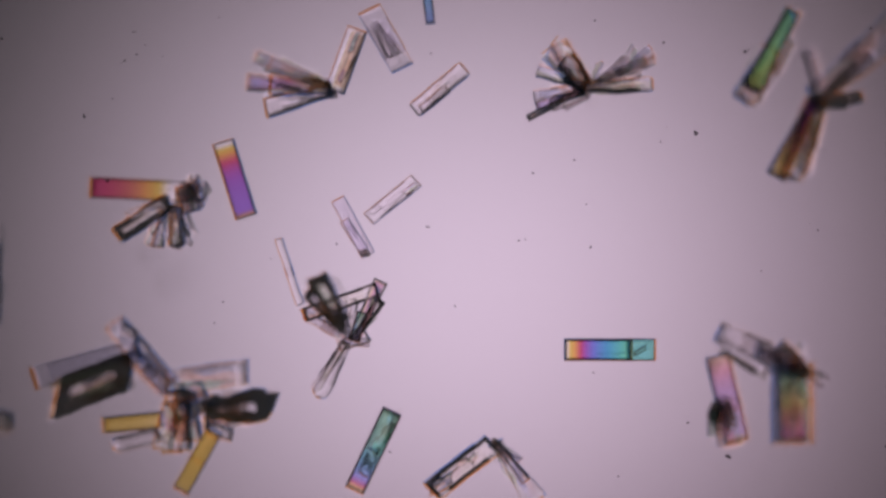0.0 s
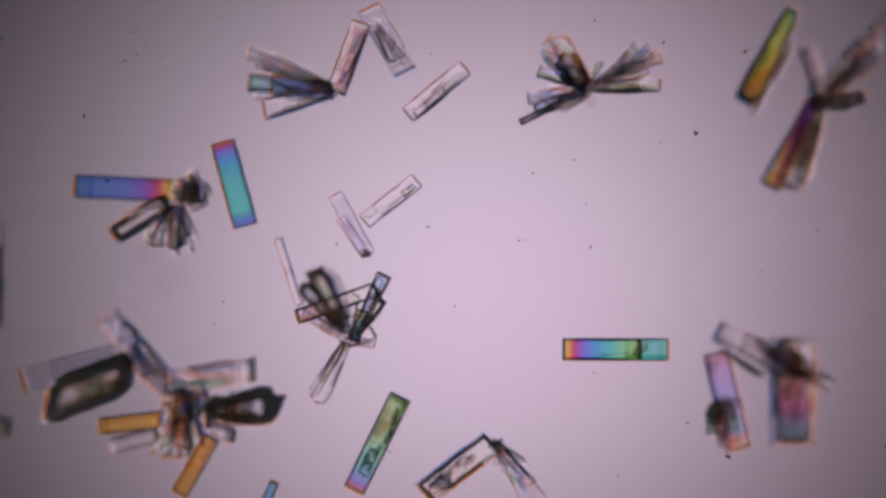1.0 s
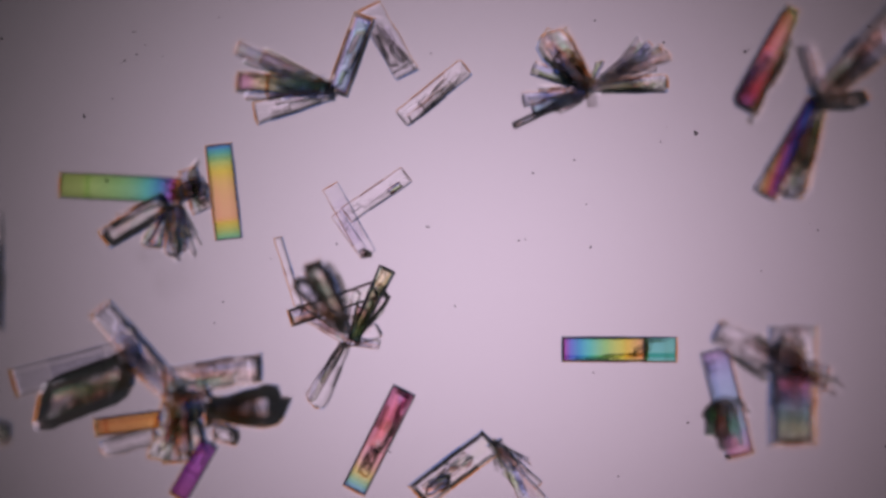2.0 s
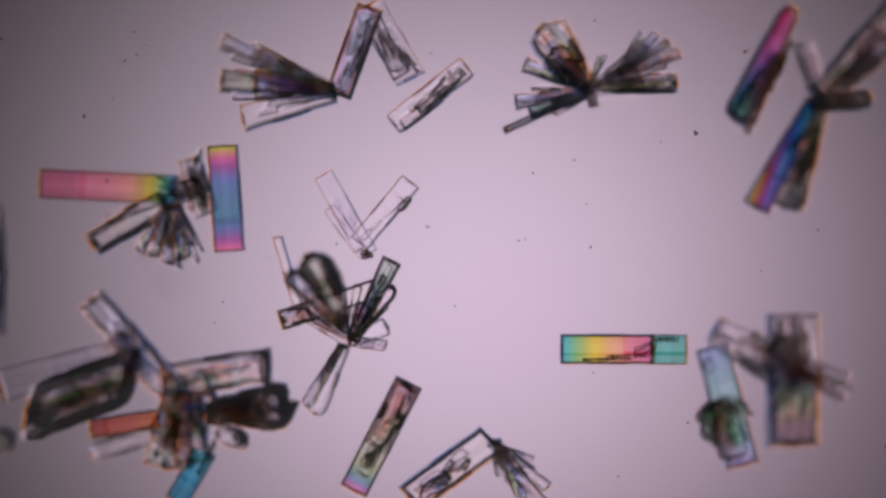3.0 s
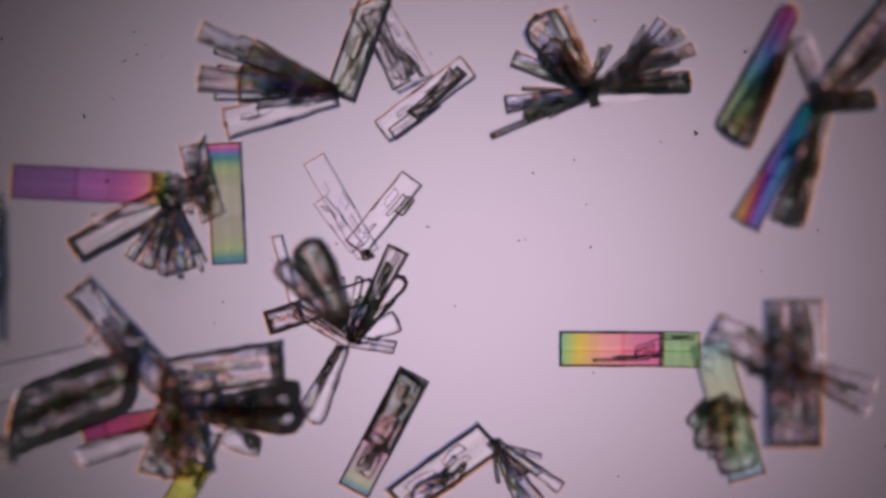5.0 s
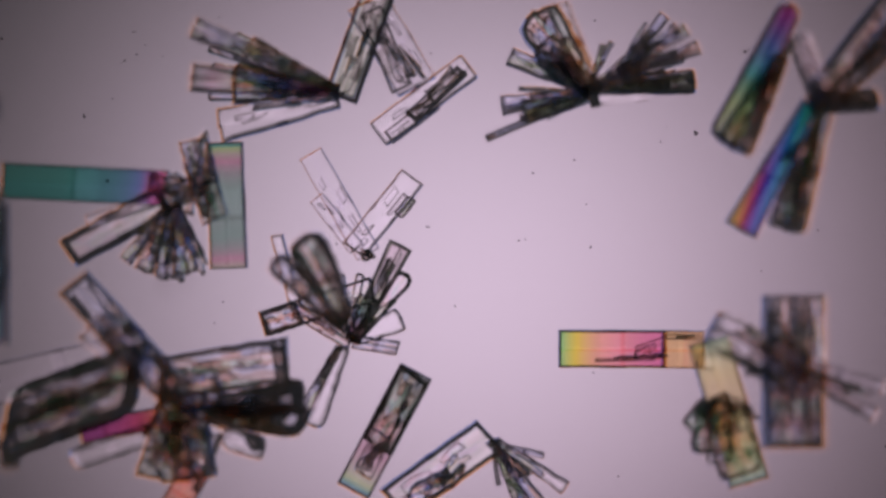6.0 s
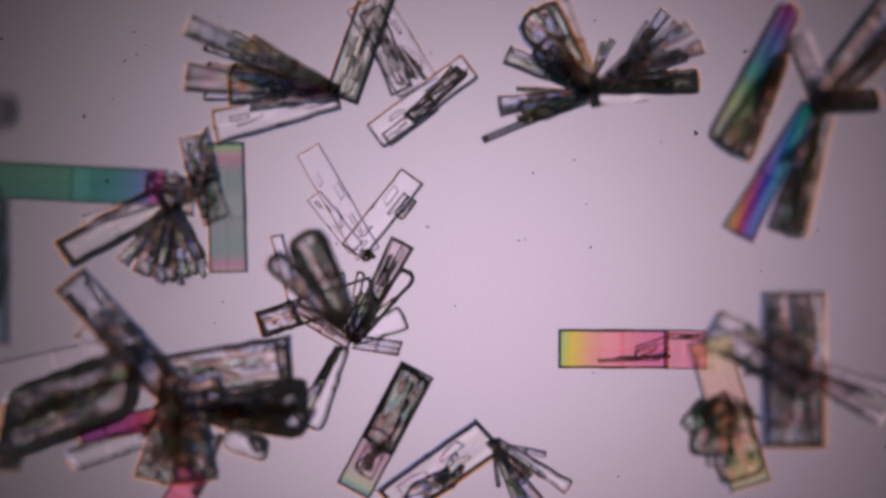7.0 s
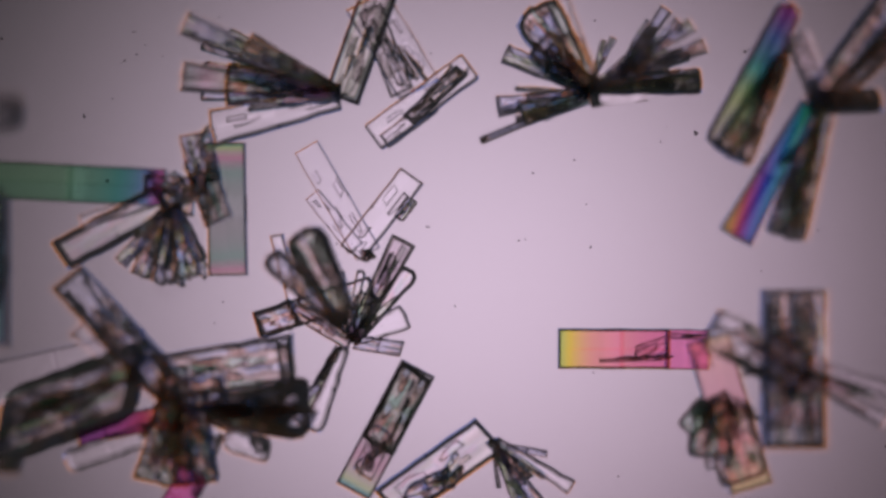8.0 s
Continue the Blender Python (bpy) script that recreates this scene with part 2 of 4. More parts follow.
def seat(ob, shift, offset, sense):
    """Lays down where each point of a sector sat when growth began, in the blade's own space."""
    pts = [c for v in ob.data.vertices for c in (v.co.x + shift[0] * U + offset * U, v.co.y + shift[1] * U + offset * U, offset * U)]
    ob.data.attributes.new("seat", "FLOAT_VECTOR", "POINT").data.foreach_set("vector", pts)
    ob.data.attributes.new("sense", "FLOAT", "POINT").data.foreach_set("value", [sense] * len(ob.data.vertices))


def place(px, py, z=0.0):
    """A point of the slide, counted in micrometres from the corner of the field, in the world."""
    return Vector(((px - 784) * U, (441 - py) * U, z * U))


def loft(bm, rings, closed=True, skirt=(), ends=True, heart=None):
    """Joins a stack of rings of points (x, y, z) into one body. skirt: a material for each face of the lowest band."""
    rows = [[bm.verts.new((x * U, y * U, z * U)) for x, y, z in r] for r in rings]
    n = len(rows[0])
    for band, (low, high) in enumerate(zip(rows, rows[1:])):
        for i in range(n if closed else n - 1):
            j = (i + 1) % n
            f = bm.faces.new((low[i], low[j], high[j], high[i]))
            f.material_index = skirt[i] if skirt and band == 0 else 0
    if ends:
        bm.faces.new(rows[0][::-1])
    bm.faces.new(rows[-1] + ([bm.verts.new([v * U for v in heart])] if heart else []))


def terrace(bm, rng, lx, wy, b, top, sx, sy):
    """A small raised step on a face."""
    l, w = rng.uniform(0.2, 0.55) * lx, rng.uniform(0.25, 0.6) * wy
    x, y = rng.uniform(b, max(b + 1, lx - l)), rng.uniform(b, max(b + 1, wy - w))
    k, e = rng.uniform(-0.7, 0.7), rng.uniform(1.5, 3.5)
    h = rng.uniform(1.5, 4.0)
    cut = rng.uniform(0.1, 0.6)

    def ring(d, z):
        pts = ((x + d, y + d), (x + l * (1 - cut) - d, y + d), (x + l - d, y + w * cut), (x + l - d, y + w - d), (x + d, y + w - d))
        return [(sx * (p + k * (q - y)), sy * q, z) for p, q in pts]
    loft(bm, [ring(0, top - 0.2), ring(0, top + 0.3), ring(e, top + h)], ends=False)


def corner(rng, lx, wy, b, c, top, sx, sy, skew, slope, lean, steps, rag, fringe, straight=False):
    """A quarter of a prism: its outer corner at the origin, two edges chamfered, two open to its neighbours."""
    bm = bmesh.new()
    n = 5
    wave = [rng.uniform(-rag, rag) for _ in range(n)]
    rings = []
    levels = [(0, 0, 0), (0, 0, 0.05), (0, 0.05, 0.3), (0, 0.22, 0.62), (0, 0.55, 0.88), (0, 1, 1)]
    if straight:
        levels = [(0, 0, 0), (0, 0, 0.04), (0, 0.12, 0.2), (0, 0.4, 0.48), (0, 0.72, 0.78), (0, 1, 1)]
    side, butt = fringe
    levels[0] = (1, 0, 0)
    for skirt, inset, high in levels:
        d, z = inset * b, high * top
        e = max(d, c + 0.414 * d) if c else d
        pts = []
        ds, db = d - abs(side) * skirt, d - abs(butt) * skirt
        for i in range(n):
            x = lx + (e - lx) * i / (n - 0.5)
            own = rng.uniform(-0.4, 0.4) * rag if 0.1 < inset < 1 else 0
            pts.append((x, ds + (wave[i] + own) * min(i, 1)))
        q = 0.29 * (e - d)
        pts += [(e, ds), (db + q, ds + q), (db, e), (db, max(wy * 0.6, e + 0.5)), (db, wy)] if c else [(db + 0.2, ds), (db, ds + 0.2), (db, wy)]
        ring = []
        for x, y in pts:
            rx, ry = sx * x + skew * sy * y, sy * y
            ring.append((rx, ry, z + (slope * rx + lean * ry) * high))
        rings.append(ring)
    rx, ry = sx * lx + skew * sy * wy, sy * wy
    inner = (rx, ry, top + slope * rx + lean * ry)
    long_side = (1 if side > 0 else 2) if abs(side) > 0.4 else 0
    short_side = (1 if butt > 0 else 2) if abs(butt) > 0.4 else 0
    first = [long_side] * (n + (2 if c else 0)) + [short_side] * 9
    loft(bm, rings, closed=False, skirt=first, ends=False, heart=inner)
    for _ in range(steps):
        terrace(bm, rng, lx, wy, b, top + slope * sx * lx * 0.5, sx, sy)
    up = [f for f in bm.faces]
    bmesh.ops.recalc_face_normals(bm, faces=up)
    bm.normal_update()
    flip = [f for f in bm.faces if f.normal.z < -1e-4]
    if flip:
        bmesh.ops.reverse_faces(bm, faces=flip)
    return bm


SERIAL = [0]


def blade(thing, start, end, material, b=5.0, c=0.0, z=0.0, skew=0.0, p=None, rise=0.0, more=0.0, cross=0.0, flat=1.0, pace=None,
          taper=0.0, strength=1.0, dip=(0.0, 0.0, 20.0, 0.0), steps=0, rag=None, fringe=1.0, quick=1.0, track=None, label="", name="blade"):
    """A growing prism: four quarters that slide apart. start, end: root x, y, tip x, y and width, at the first and the last moment.
    p: order of the colour at the root and at the tip; rise: by how much it grows on; more: and at the tip besides; cross: from side to side;
    flat: how much of the slope is left at last; pace: when it thickens. taper: how much narrower it is at the root.
    dip: by how much the colour's order falls at the root and at the tip, over what length, and how that wanes.
    quick: below one where it lengthens early. track: seconds, middle x, y and turn of one that drifts."""
    SERIAL[0] += 1
    rng = random.Random(SERIAL[0])
    hub = thing.location / U
    size = []
    for ax, ay, bx, by, w in (start, end):
        ax, ay, bx, by = ax - 784 - hub.x, 441 - ay - hub.y, bx - 784 - hub.x, 441 - by - hub.y
        size.append((ax, ay, math.hypot(bx - ax, by - ay), math.atan2(by - ay, bx - ax), w))
    (x0, y0, l0, a0, w0), (x1, y1, l1, a1, w1) = size
    lx, wy = l1 / 2 + 3, w1 / 2 + 1
    slope = lean = 0.0
    if p:
        slope = 12 * (p[1] - p[0]) / max(l0, 1)
        more += slope * (l1 - l0) / 12
        lean = 12 * cross / max(w1, 1)
        lx, wy = min(max(l0, l1 / 2 + 8), l1 * 0.75), w1 / 2 + 2
    elif abs(skew) < 0.01:
        skew = rng.uniform(-0.16, 0.16)
    bb = min(b, lx * 0.45, wy * (0.95 if material is RIDGE else 0.72 if material is JET else 0.48))
    cc = min(c, lx * 0.5, wy * 0.85)
    if p:
        fringe *= 0.6
    else:
        rise = 0.97
        fringe *= 0 if material is RIDGE else min(1.0, w1 / 70)
        top = STEEP[material] * max(bb, 4)
    z += 0.25 * len(thing.children)
    ragged = rag if rag is not None else (0.3 if p else 0.07 * bb if material is JET else 0.17 * bb)
    spread = math.atan2(taper * w1 / 2, l1)
    quarters = []
    for i, (sx, sy) in enumerate(((1, -1), (1, 1), (-1, -1), (-1, 1))):
        t = 14.0 if p else top
        if p:
            t = 10 + 12 * (p[0] if sx > 0 else p[1]) + (12 * cross * (1 - taper if sx > 0 else 1) if sy > 0 else 0)
        # painted lens fringes: amber facing away from the field's middle, blue facing it
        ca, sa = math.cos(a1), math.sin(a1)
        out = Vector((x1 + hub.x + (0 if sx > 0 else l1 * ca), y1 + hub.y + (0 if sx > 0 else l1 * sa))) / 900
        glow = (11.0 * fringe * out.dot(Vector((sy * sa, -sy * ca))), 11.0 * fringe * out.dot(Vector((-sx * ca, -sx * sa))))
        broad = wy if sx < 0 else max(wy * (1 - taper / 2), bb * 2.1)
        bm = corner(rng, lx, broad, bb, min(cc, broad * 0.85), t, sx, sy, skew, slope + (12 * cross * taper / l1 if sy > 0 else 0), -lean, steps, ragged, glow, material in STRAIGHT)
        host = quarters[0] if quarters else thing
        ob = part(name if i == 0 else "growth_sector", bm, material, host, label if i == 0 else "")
        ob.data.materials.append(AMBER_FRINGE)
        ob.data.materials.append(AZURE_FRINGE)
        ob.data.attributes.new("lift", "FLOAT", "POINT").data.foreach_set("value", [(hub.z + z) * U] * len(ob.data.vertices))
        if p:
            long0, wide0 = max(l0, lx + 0.5), max(w0, wy + 0.5)
            for key, value in (("reach", lx * U if sx > 0 else (long0 - lx + 10) * U), ("reach_more", 0.0 if sx > 0 else (l1 - long0) * U),
                               ("breadth", wy * U if sy < 0 else (wide0 - wy + 3) * U), ("breadth_more", 0.0 if sy < 0 else (w1 - wide0) * U),
                               ("strength", strength), ("rise", max(rise, 0.02)), ("loose", 1.0 if track else 0.0),
                               ("dip", 12 * U * dip[0 if sx > 0 else 1]), ("dip_far", 0.0 if sx > 0 else 12 * U * dip[0]), ("span", (lx - 10) * U), ("dip_length", dip[2] * U), ("dip_wane", dip[3])):
                ob.data.attributes.new(key, "FLOAT", "POINT").data.foreach_set("value", [value] * len(ob.data.vertices))
        seat(ob, (0 if sx > 0 else max(l0, lx + 0.5), 0 if sy < 0 else -max(w0, wy + 0.5)), 137.0 * SERIAL[0], sx * sy)
        quarters.append(ob)
    rows = [[], [], [], []]
    times = sorted(set(TIMES) | {r[0] for r in track or ()})
    for t in times:
        g = float(np.interp(t, TIMES, GROWN))
        e = g ** quick
        l = max(l0 + (l1 - l0) * e, lx + 0.5)
        w = max(w0 + (w1 - w0) * g, wy + 0.5)
        a = a0 + (((a1 - a0 + math.pi) % (2 * math.pi)) - math.pi) * e
        ox, oy = x0 + (x1 - x0) * e, y0 + (y1 - y0) * e
        if track:
            when = [r[0] for r in track]
            mx, my, deg = (float(np.interp(t, when, [r[k] for r in track])) for k in (1, 2, 3))
            a = radians(deg)
            ox, oy = mx - 784 - hub.x - l / 2 * math.cos(a), 441 - my - hub.y - l / 2 * math.sin(a)
        ca, sa = math.cos(a), math.sin(a)
        root = max(w * (1 - taper), 3)
        px, py = skew * root / 2, root / 2
        thick = float(np.interp(t, [r[0] for r in pace], [r[1] for r in pace])) if pace else g ** 0.75
        pitch = math.degrees(slope) * (1 - flat) * thick
        cs, sn = math.cos(spread), math.sin(spread)
        rx, ry = -skew * root - sn * root, -cs * root
        c2, s2 = math.cos(2 * spread), -math.sin(2 * spread)
        turn = -2 * math.degrees(spread)
        rows[0].append((t, pose((ox + ca * px - sa * py) * U, (oy + sa * px + ca * py) * U, (z + 12 * rise * thick) * U, 0, pitch, math.degrees(a + spread))))
        rows[1].append((t, pose(rx * U, ry * U, 0.03 * U, 0, 0, turn)))
        rows[2].append((t, pose(l * U, 0, (0.05 + 12 * more * thick) * U)))
        rows[3].append((t, pose((rx + c2 * l) * U, (ry + s2 * l) * U, (0.08 + 12 * more * thick) * U, 0, 0, turn)))
    for i, (ob, r) in enumerate(zip(quarters, rows)):
        ob.matrix_basis = r[0][1]
        if p:
            first, last = ((rows[0][k][1] @ r[k][1] if i else r[k][1]).translation + thing.location for k in (0, -1))
            course = last - first
            first.z = course.z = 0
            course = course / max(course.length_squared, 1e-9)
            for key, value in (("origin", first), ("course", course)):
                ob.data.attributes.new(key, "FLOAT_VECTOR", "POINT").data.foreach_set("vector", list(value) * len(ob.data.vertices))
        MOVES.append((ob, r))
    return quarters[0]


BOWL = 2500.0
DEEP = 1300.0


def bowl(px, py):
    """The height of the hollow's floor."""
    return min(math.hypot(px - 784, py - 441), DEEP) ** 2 / (2 * BOWL)


def splinter(thing, x, y, deg, length, width, material, rng, sharp=False, young=None, lift=0.0):
    """One thin wedge that pushes outwards from a hub. sharp: a ridge with no flat top. young: where its root sat at first."""
    hub = thing.location / U
    b = width * (0.46 if sharp else 0.22)
    tip = rng.uniform(0.55, 1.0)
    high = width * 0.8 if sharp else max(5.0, width * 0.45)
    k = rng.uniform(-0.6, 0.6)
    half = length * 0.53
    SERIAL[0] += 1

    # skirts painted like lens colour fringes: amber outwards from the field's middle, blue inwards
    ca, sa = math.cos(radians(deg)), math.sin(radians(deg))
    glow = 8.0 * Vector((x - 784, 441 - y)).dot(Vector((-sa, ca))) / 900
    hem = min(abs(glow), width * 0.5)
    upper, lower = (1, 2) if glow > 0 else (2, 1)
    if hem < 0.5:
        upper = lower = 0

    def ring(d, z, end):
        w = width / 2 - d
        if end:
            pts = ((0, -w * 0.7), (half * 0.5, -w * 0.95), (half - d - width * 0.3, -w * tip), (half - d + k * width * 0.4, -w * 0.2),
                   (half - d - k * width * 0.4, w * 0.5), (half - d - width * 0.25, w * tip), (half * 0.5, w * 0.9), (0, w * 0.7))
        else:
            pts = ((0, -w * 0.3), (half, -w * 0.7), (half, w * 0.7), (0, w * 0.3))
        return [(p, q, z) for p, q in pts]
    pair = []
    for end in (0, 1):
        bm = bmesh.new()
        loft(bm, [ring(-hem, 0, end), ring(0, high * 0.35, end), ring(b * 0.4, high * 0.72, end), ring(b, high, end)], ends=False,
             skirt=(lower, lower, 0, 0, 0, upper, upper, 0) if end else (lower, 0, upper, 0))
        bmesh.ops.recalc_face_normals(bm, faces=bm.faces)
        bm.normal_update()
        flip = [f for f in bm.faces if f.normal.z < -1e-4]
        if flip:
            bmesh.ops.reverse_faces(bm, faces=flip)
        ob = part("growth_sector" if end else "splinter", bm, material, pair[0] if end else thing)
        ob.data.materials.append(GILT_FRINGE)
        ob.data.materials.append(SKY_FRINGE)
        seat(ob, (0, 0), 137.0 * SERIAL[0], 1 - 2 * end)
        pair.append(ob)
    z = lift + 0.25 * len(thing.children)
    for ob in pair:
        ob.data.attributes.new("lift", "FLOAT", "POINT").data.foreach_set("value", [(hub.z + z) * U] * len(ob.data.vertices))
    x0, y0 = young or (x, y)
    rows = [(t, pose((x0 + (x - x0) * g - 784 - hub.x) * U, (441 - y0 - (y - y0) * g - hub.y) * U, (z + 11.6 * g ** 0.75) * U, 0, 0, deg))
            for t, g in zip(TIMES, GROWN)]
    pair[0].matrix_basis = rows[0][1]
    MOVES.append((pair[0], rows))
    rows = [(t, pose((1 + (length - half - 1) * g) * U, 0, 0.15 * U)) for t, g in zip(TIMES, GROWN)]
    pair[1].matrix_basis = rows[0][1]
    MOVES.append((pair[1], rows))


def splinters(thing, count, x, y, first, last, short, long, thin, thick, materials):
    """Many of them, fanned out from the first to the last direction."""
    SERIAL[0] += 1
    rng = random.Random(SERIAL[0] + 500)
    for i in range(count):
        deg = first + (last - first) * (i + rng.uniform(0.2, 0.8)) / count
        splinter(thing, x + rng.uniform(-6, 6), y + rng.uniform(-6, 6), deg, rng.uniform(short, long), rng.uniform(thin, thick),
                 materials[i % len(materials)], rng)


def streaks(thing, count, a, b, spread, first, last, short, long, thin, thick, materials, near=0.55, lift=0.0):
    """Dark ridges strewn along the line from a to b, that spread outwards as the crystal grows."""
    SERIAL[0] += 1
    rng = random.Random(SERIAL[0] + 900)
    hx, hy = thing.location.x / U + 784, 441 - thing.location.y / U
    for i in range(count):
        f = (i + rng.uniform(0.1, 0.9)) / count
        x = a[0] + (b[0] - a[0]) * f + rng.uniform(-spread, spread)
        y = a[1] + (b[1] - a[1]) * f + rng.uniform(-spread, spread)
        deg = first + (last - first) * f + rng.uniform(-4, 4)
        splinter(thing, x, y, deg, rng.uniform(short, long), rng.uniform(thin, thick), materials[i % len(materials)], rng, True,
                 (hx + near * (x - hx), hy + near * (y - hy)), lift)


def cluster(name, px, py, label, category="crystal", group="growing crystals", float_up=0.0):
    ob = new(name)
    ob.location = place(px, py, bowl(px, py) + float_up)
    ob.empty_display_size = 20 * U
    return tagged(ob, label, category, group)


# ---- setting ----
def hollow_slide():
    """A thick slide with a round hollow in which the solution lies."""
    bm = bmesh.new()
    n, w, d, low = 64, 3000, 1900, -400
    rings = [[bm.verts.new((r * math.cos(q * 2 * math.pi / n) * U, r * math.sin(q * 2 * math.pi / n) * U, r * r / (2 * BOWL) * U)) for q in range(n)]
             for r in (150, 300, 450, 600, 750, 900, 1050, 1200, DEEP)]
    bm.faces.new(rings[0])
    rim = DEEP * DEEP / (2 * BOWL)

    def square(q, z, inset):
        c, s = math.cos(q * 2 * math.pi / n), math.sin(q * 2 * math.pi / n)
        f = min((w - inset) / max(abs(c), 1e-9), (d - inset) / max(abs(s), 1e-9))
        return bm.verts.new((f * c * U, f * s * U, z * U))
    for z, inset in ((rim, 30), (rim - 30, 0), (low + 30, 0), (low, 30)):
        rings.append([square(q, z, inset) for q in range(n)])
    for a, b in zip(rings, rings[1:]):
        for q in range(n):
            bm.faces.new((a[q], a[(q + 1) % n], b[(q + 1) % n], b[q]))
    bm.faces.new(rings[-1])
    bmesh.ops.recalc_face_normals(bm, faces=bm.faces)
    return part("ground", bm, SLIDE, None)


tagged(hollow_slide(), "clear glass hollow slide wet with solution", "slide", kind="structure")


def lamp_field():
    bm = bmesh.new()
    n = 96
    ringed = [[(r * math.cos(k * 2 * math.pi / n), r * math.sin(k * 2 * math.pi / n), z) for k in range(n)]
              for r, z in ((LAMP_R, -200), (LAMP_R, -30), (LAMP_R - 30, 0))]
    loft(bm, ringed)
    bmesh.ops.recalc_face_normals(bm, faces=bm.faces)
    ob = part("microscope_lamp", bm, GLOW, None)
    ob.location = (0, 0, -LAMP_DROP * U)
    return tagged(ob, "round glowing pale violet microscope lamp field", "lamp")


lamp_field()

# ---- the crystals ----
# lone bar by the middle
k = cluster("prism_crystal", 999, 619, "lone rainbow-coloured flat prism crystal with sharp dark edges")
blade(k, (999, 619, 1116, 619, 32), (988, 617, 1184, 618, 70), TINT, b=3.8, p=(0.39, 0.54), rise=0.32, flat=0.12, dip=(0.38, 0, 46, 0.62), strength=1.15, quick=0.75,
      pace=((0, 0), (0.5, 0.08), (1.0, 0.18), (1.5, 0.34), (2.2, 0.62), (2.8, 0.82), (3.5, 0.92), (8, 1)))
blade(k, (1112, 619, 1156, 619, 32), (1178, 618, 1252, 619, 70), TINT, b=1.6, p=(0.47, 0.47), rise=0.28, strength=0.9, quick=0.75,
      pace=((0, 0), (2.8, 0.02), (4.5, 0.12), (5.2, 0.35), (6.0, 0.65), (6.5, 0.8), (8, 1)))
blade(k, (1122, 626, 1142, 615, 7), (1124, 628, 1162, 612, 13), LOBE, b=2, skew=0.5, z=9, name="inclusion")
blade(k, (1120, 624, 1142, 614, 7), (1122, 626, 1182, 606, 26), RIDGE, b=2, skew=0.5, z=9, name="inclusion")
blade(k, (1000, 634, 1060, 634, 3), (1060, 638, 1172, 635, 7), RIDGE, b=2.5, z=9, name="inclusion")
blade(k, (1118, 606, 1148, 607, 4), (1185, 594, 1250, 596, 11), RIDGE, b=2.5, z=9, name="inclusion")
streaks(k, 5, (1080, 636), (1165, 634), 3, 4, 12, 18, 36, 4, 6, (RIDGE,), near=0.6)
streaks(k, 3, (1188, 597), (1215, 594), 3, -2, 2, 30, 36, 3, 4, (RIDGE,), near=0.6)

# fan with the long coloured bar
k = cluster("crystal_fan", 330, 345, "fan of crystals with one long rainbow-coloured bar", "crystal cluster")
blade(k, (335, 340, 165, 332, 36), (292, 333, -12, 318, 66), TINT, b=2.5, z=22, strength=1.3, p=(0.23, 0.23), rise=0.675, flat=1.0, dip=(0.52, 0, 37, 0.7),
      pace=((0, 0), (1.0, 0.20), (1.5, 0.36), (2.2, 0.56), (2.8, 0.70), (3.0, 0.73), (3.5, 0.765), (4.5, 0.80), (5.2, 0.88), (6, 0.97), (8, 1)))
blade(k, (300, 358, 222, 408, 28), (292, 354, 110, 452, 56), LOBE, b=11, c=5)
blade(k, (300, 352, 240, 378, 10), (290, 348, 146, 394, 26), CLEAR, b=5)
blade(k, (290, 370, 272, 416, 22), (298, 365, 215, 465, 24), ROUGH, taper=0.6, b=8)
blade(k, (295, 368, 285, 412, 20), (300, 365, 250, 488, 34), ROUGH, taper=0.7, b=9, steps=1)
blade(k, (312, 365, 312, 428, 28), (305, 365, 292, 502, 44), DARK, taper=0.75, b=10, c=8, steps=2)
blade(k, (318, 365, 318, 420, 24), (310, 365, 338, 492, 40), ROUGH, taper=0.7, b=9, c=6, steps=1)
blade(k, (315, 362, 325, 400, 18), (315, 362, 356, 462, 24), ROUGH, taper=0.6, b=8)
blade(k, (315, 345, 352, 342, 30), (258, 324, 350, 330, 30), PANE, b=6, steps=2)
blade(k, (320, 348, 348, 332, 22), (300, 350, 366, 318, 36), ROUGH, b=6, steps=2)
blade(k, (328, 330, 338, 362, 20), (346, 238, 366, 322, 52), SMOKY, b=5, steps=3)
blade(k, (336, 325, 348, 365, 26), (360, 308, 388, 392, 48), SMOKY, b=5, steps=3)
splinters(k, 5, 305, 362, 226, 298, 95, 140, 12, 18, (CLEAR, ROUGH))
splinters(k, 7, 338, 338, 20, 330, 24, 54, 7, 12, (CLEAR, ROUGH))
splinters(k, 3, 356, 318, -100, -60, 40, 75, 12, 18, (ROUGH,))
splinters(k, 5, 342, 334, 70, 215, 28, 56, 5, 9, (DARK,))
streaks(k, 9, (300, 362), (322, 362), 8, 228, 300, 80, 128, 7, 13, (RIDGE, ROUGH))
streaks(k, 9, (296, 330), (362, 342), 10, 150, 200, 25, 50, 7, 12, (RIDGE,))
streaks(k, 4, (352, 262), (380, 330), 8, 60, 110, 25, 50, 6, 9, (RIDGE,), near=0.15)

# drifting plate beside it
k = cluster("plate_crystal", 415, 318, "loose flat plate crystal with pastel rainbow bands")
blade(k, (395, 252, 436, 385, 36), (402, 254, 404, 488, 66), TINT, b=2.5, p=(0.29, 0.29), rise=0.85, flat=1.0, strength=1.0, dip=(0.34, 0.18, 24, 0.2),
      pace=((0, 0), (0.5, 0.114), (1.0, 0.221), (1.5, 0.302), (1.7, 0.35), (2.2, 0.507), (2.8, 0.663), (3.5, 0.70), (4.5, 0.727), (5.2, 0.865), (5.8, 0.971), (8, 1)),
      track=((0, 416, 318, -72.7), (1.5, 414, 330, -75.6), (1.7, 397, 336, -82), (2.8, 400, 350, -86), (3.5, 401, 356, -86.5), (8, 402, 371, -89)))

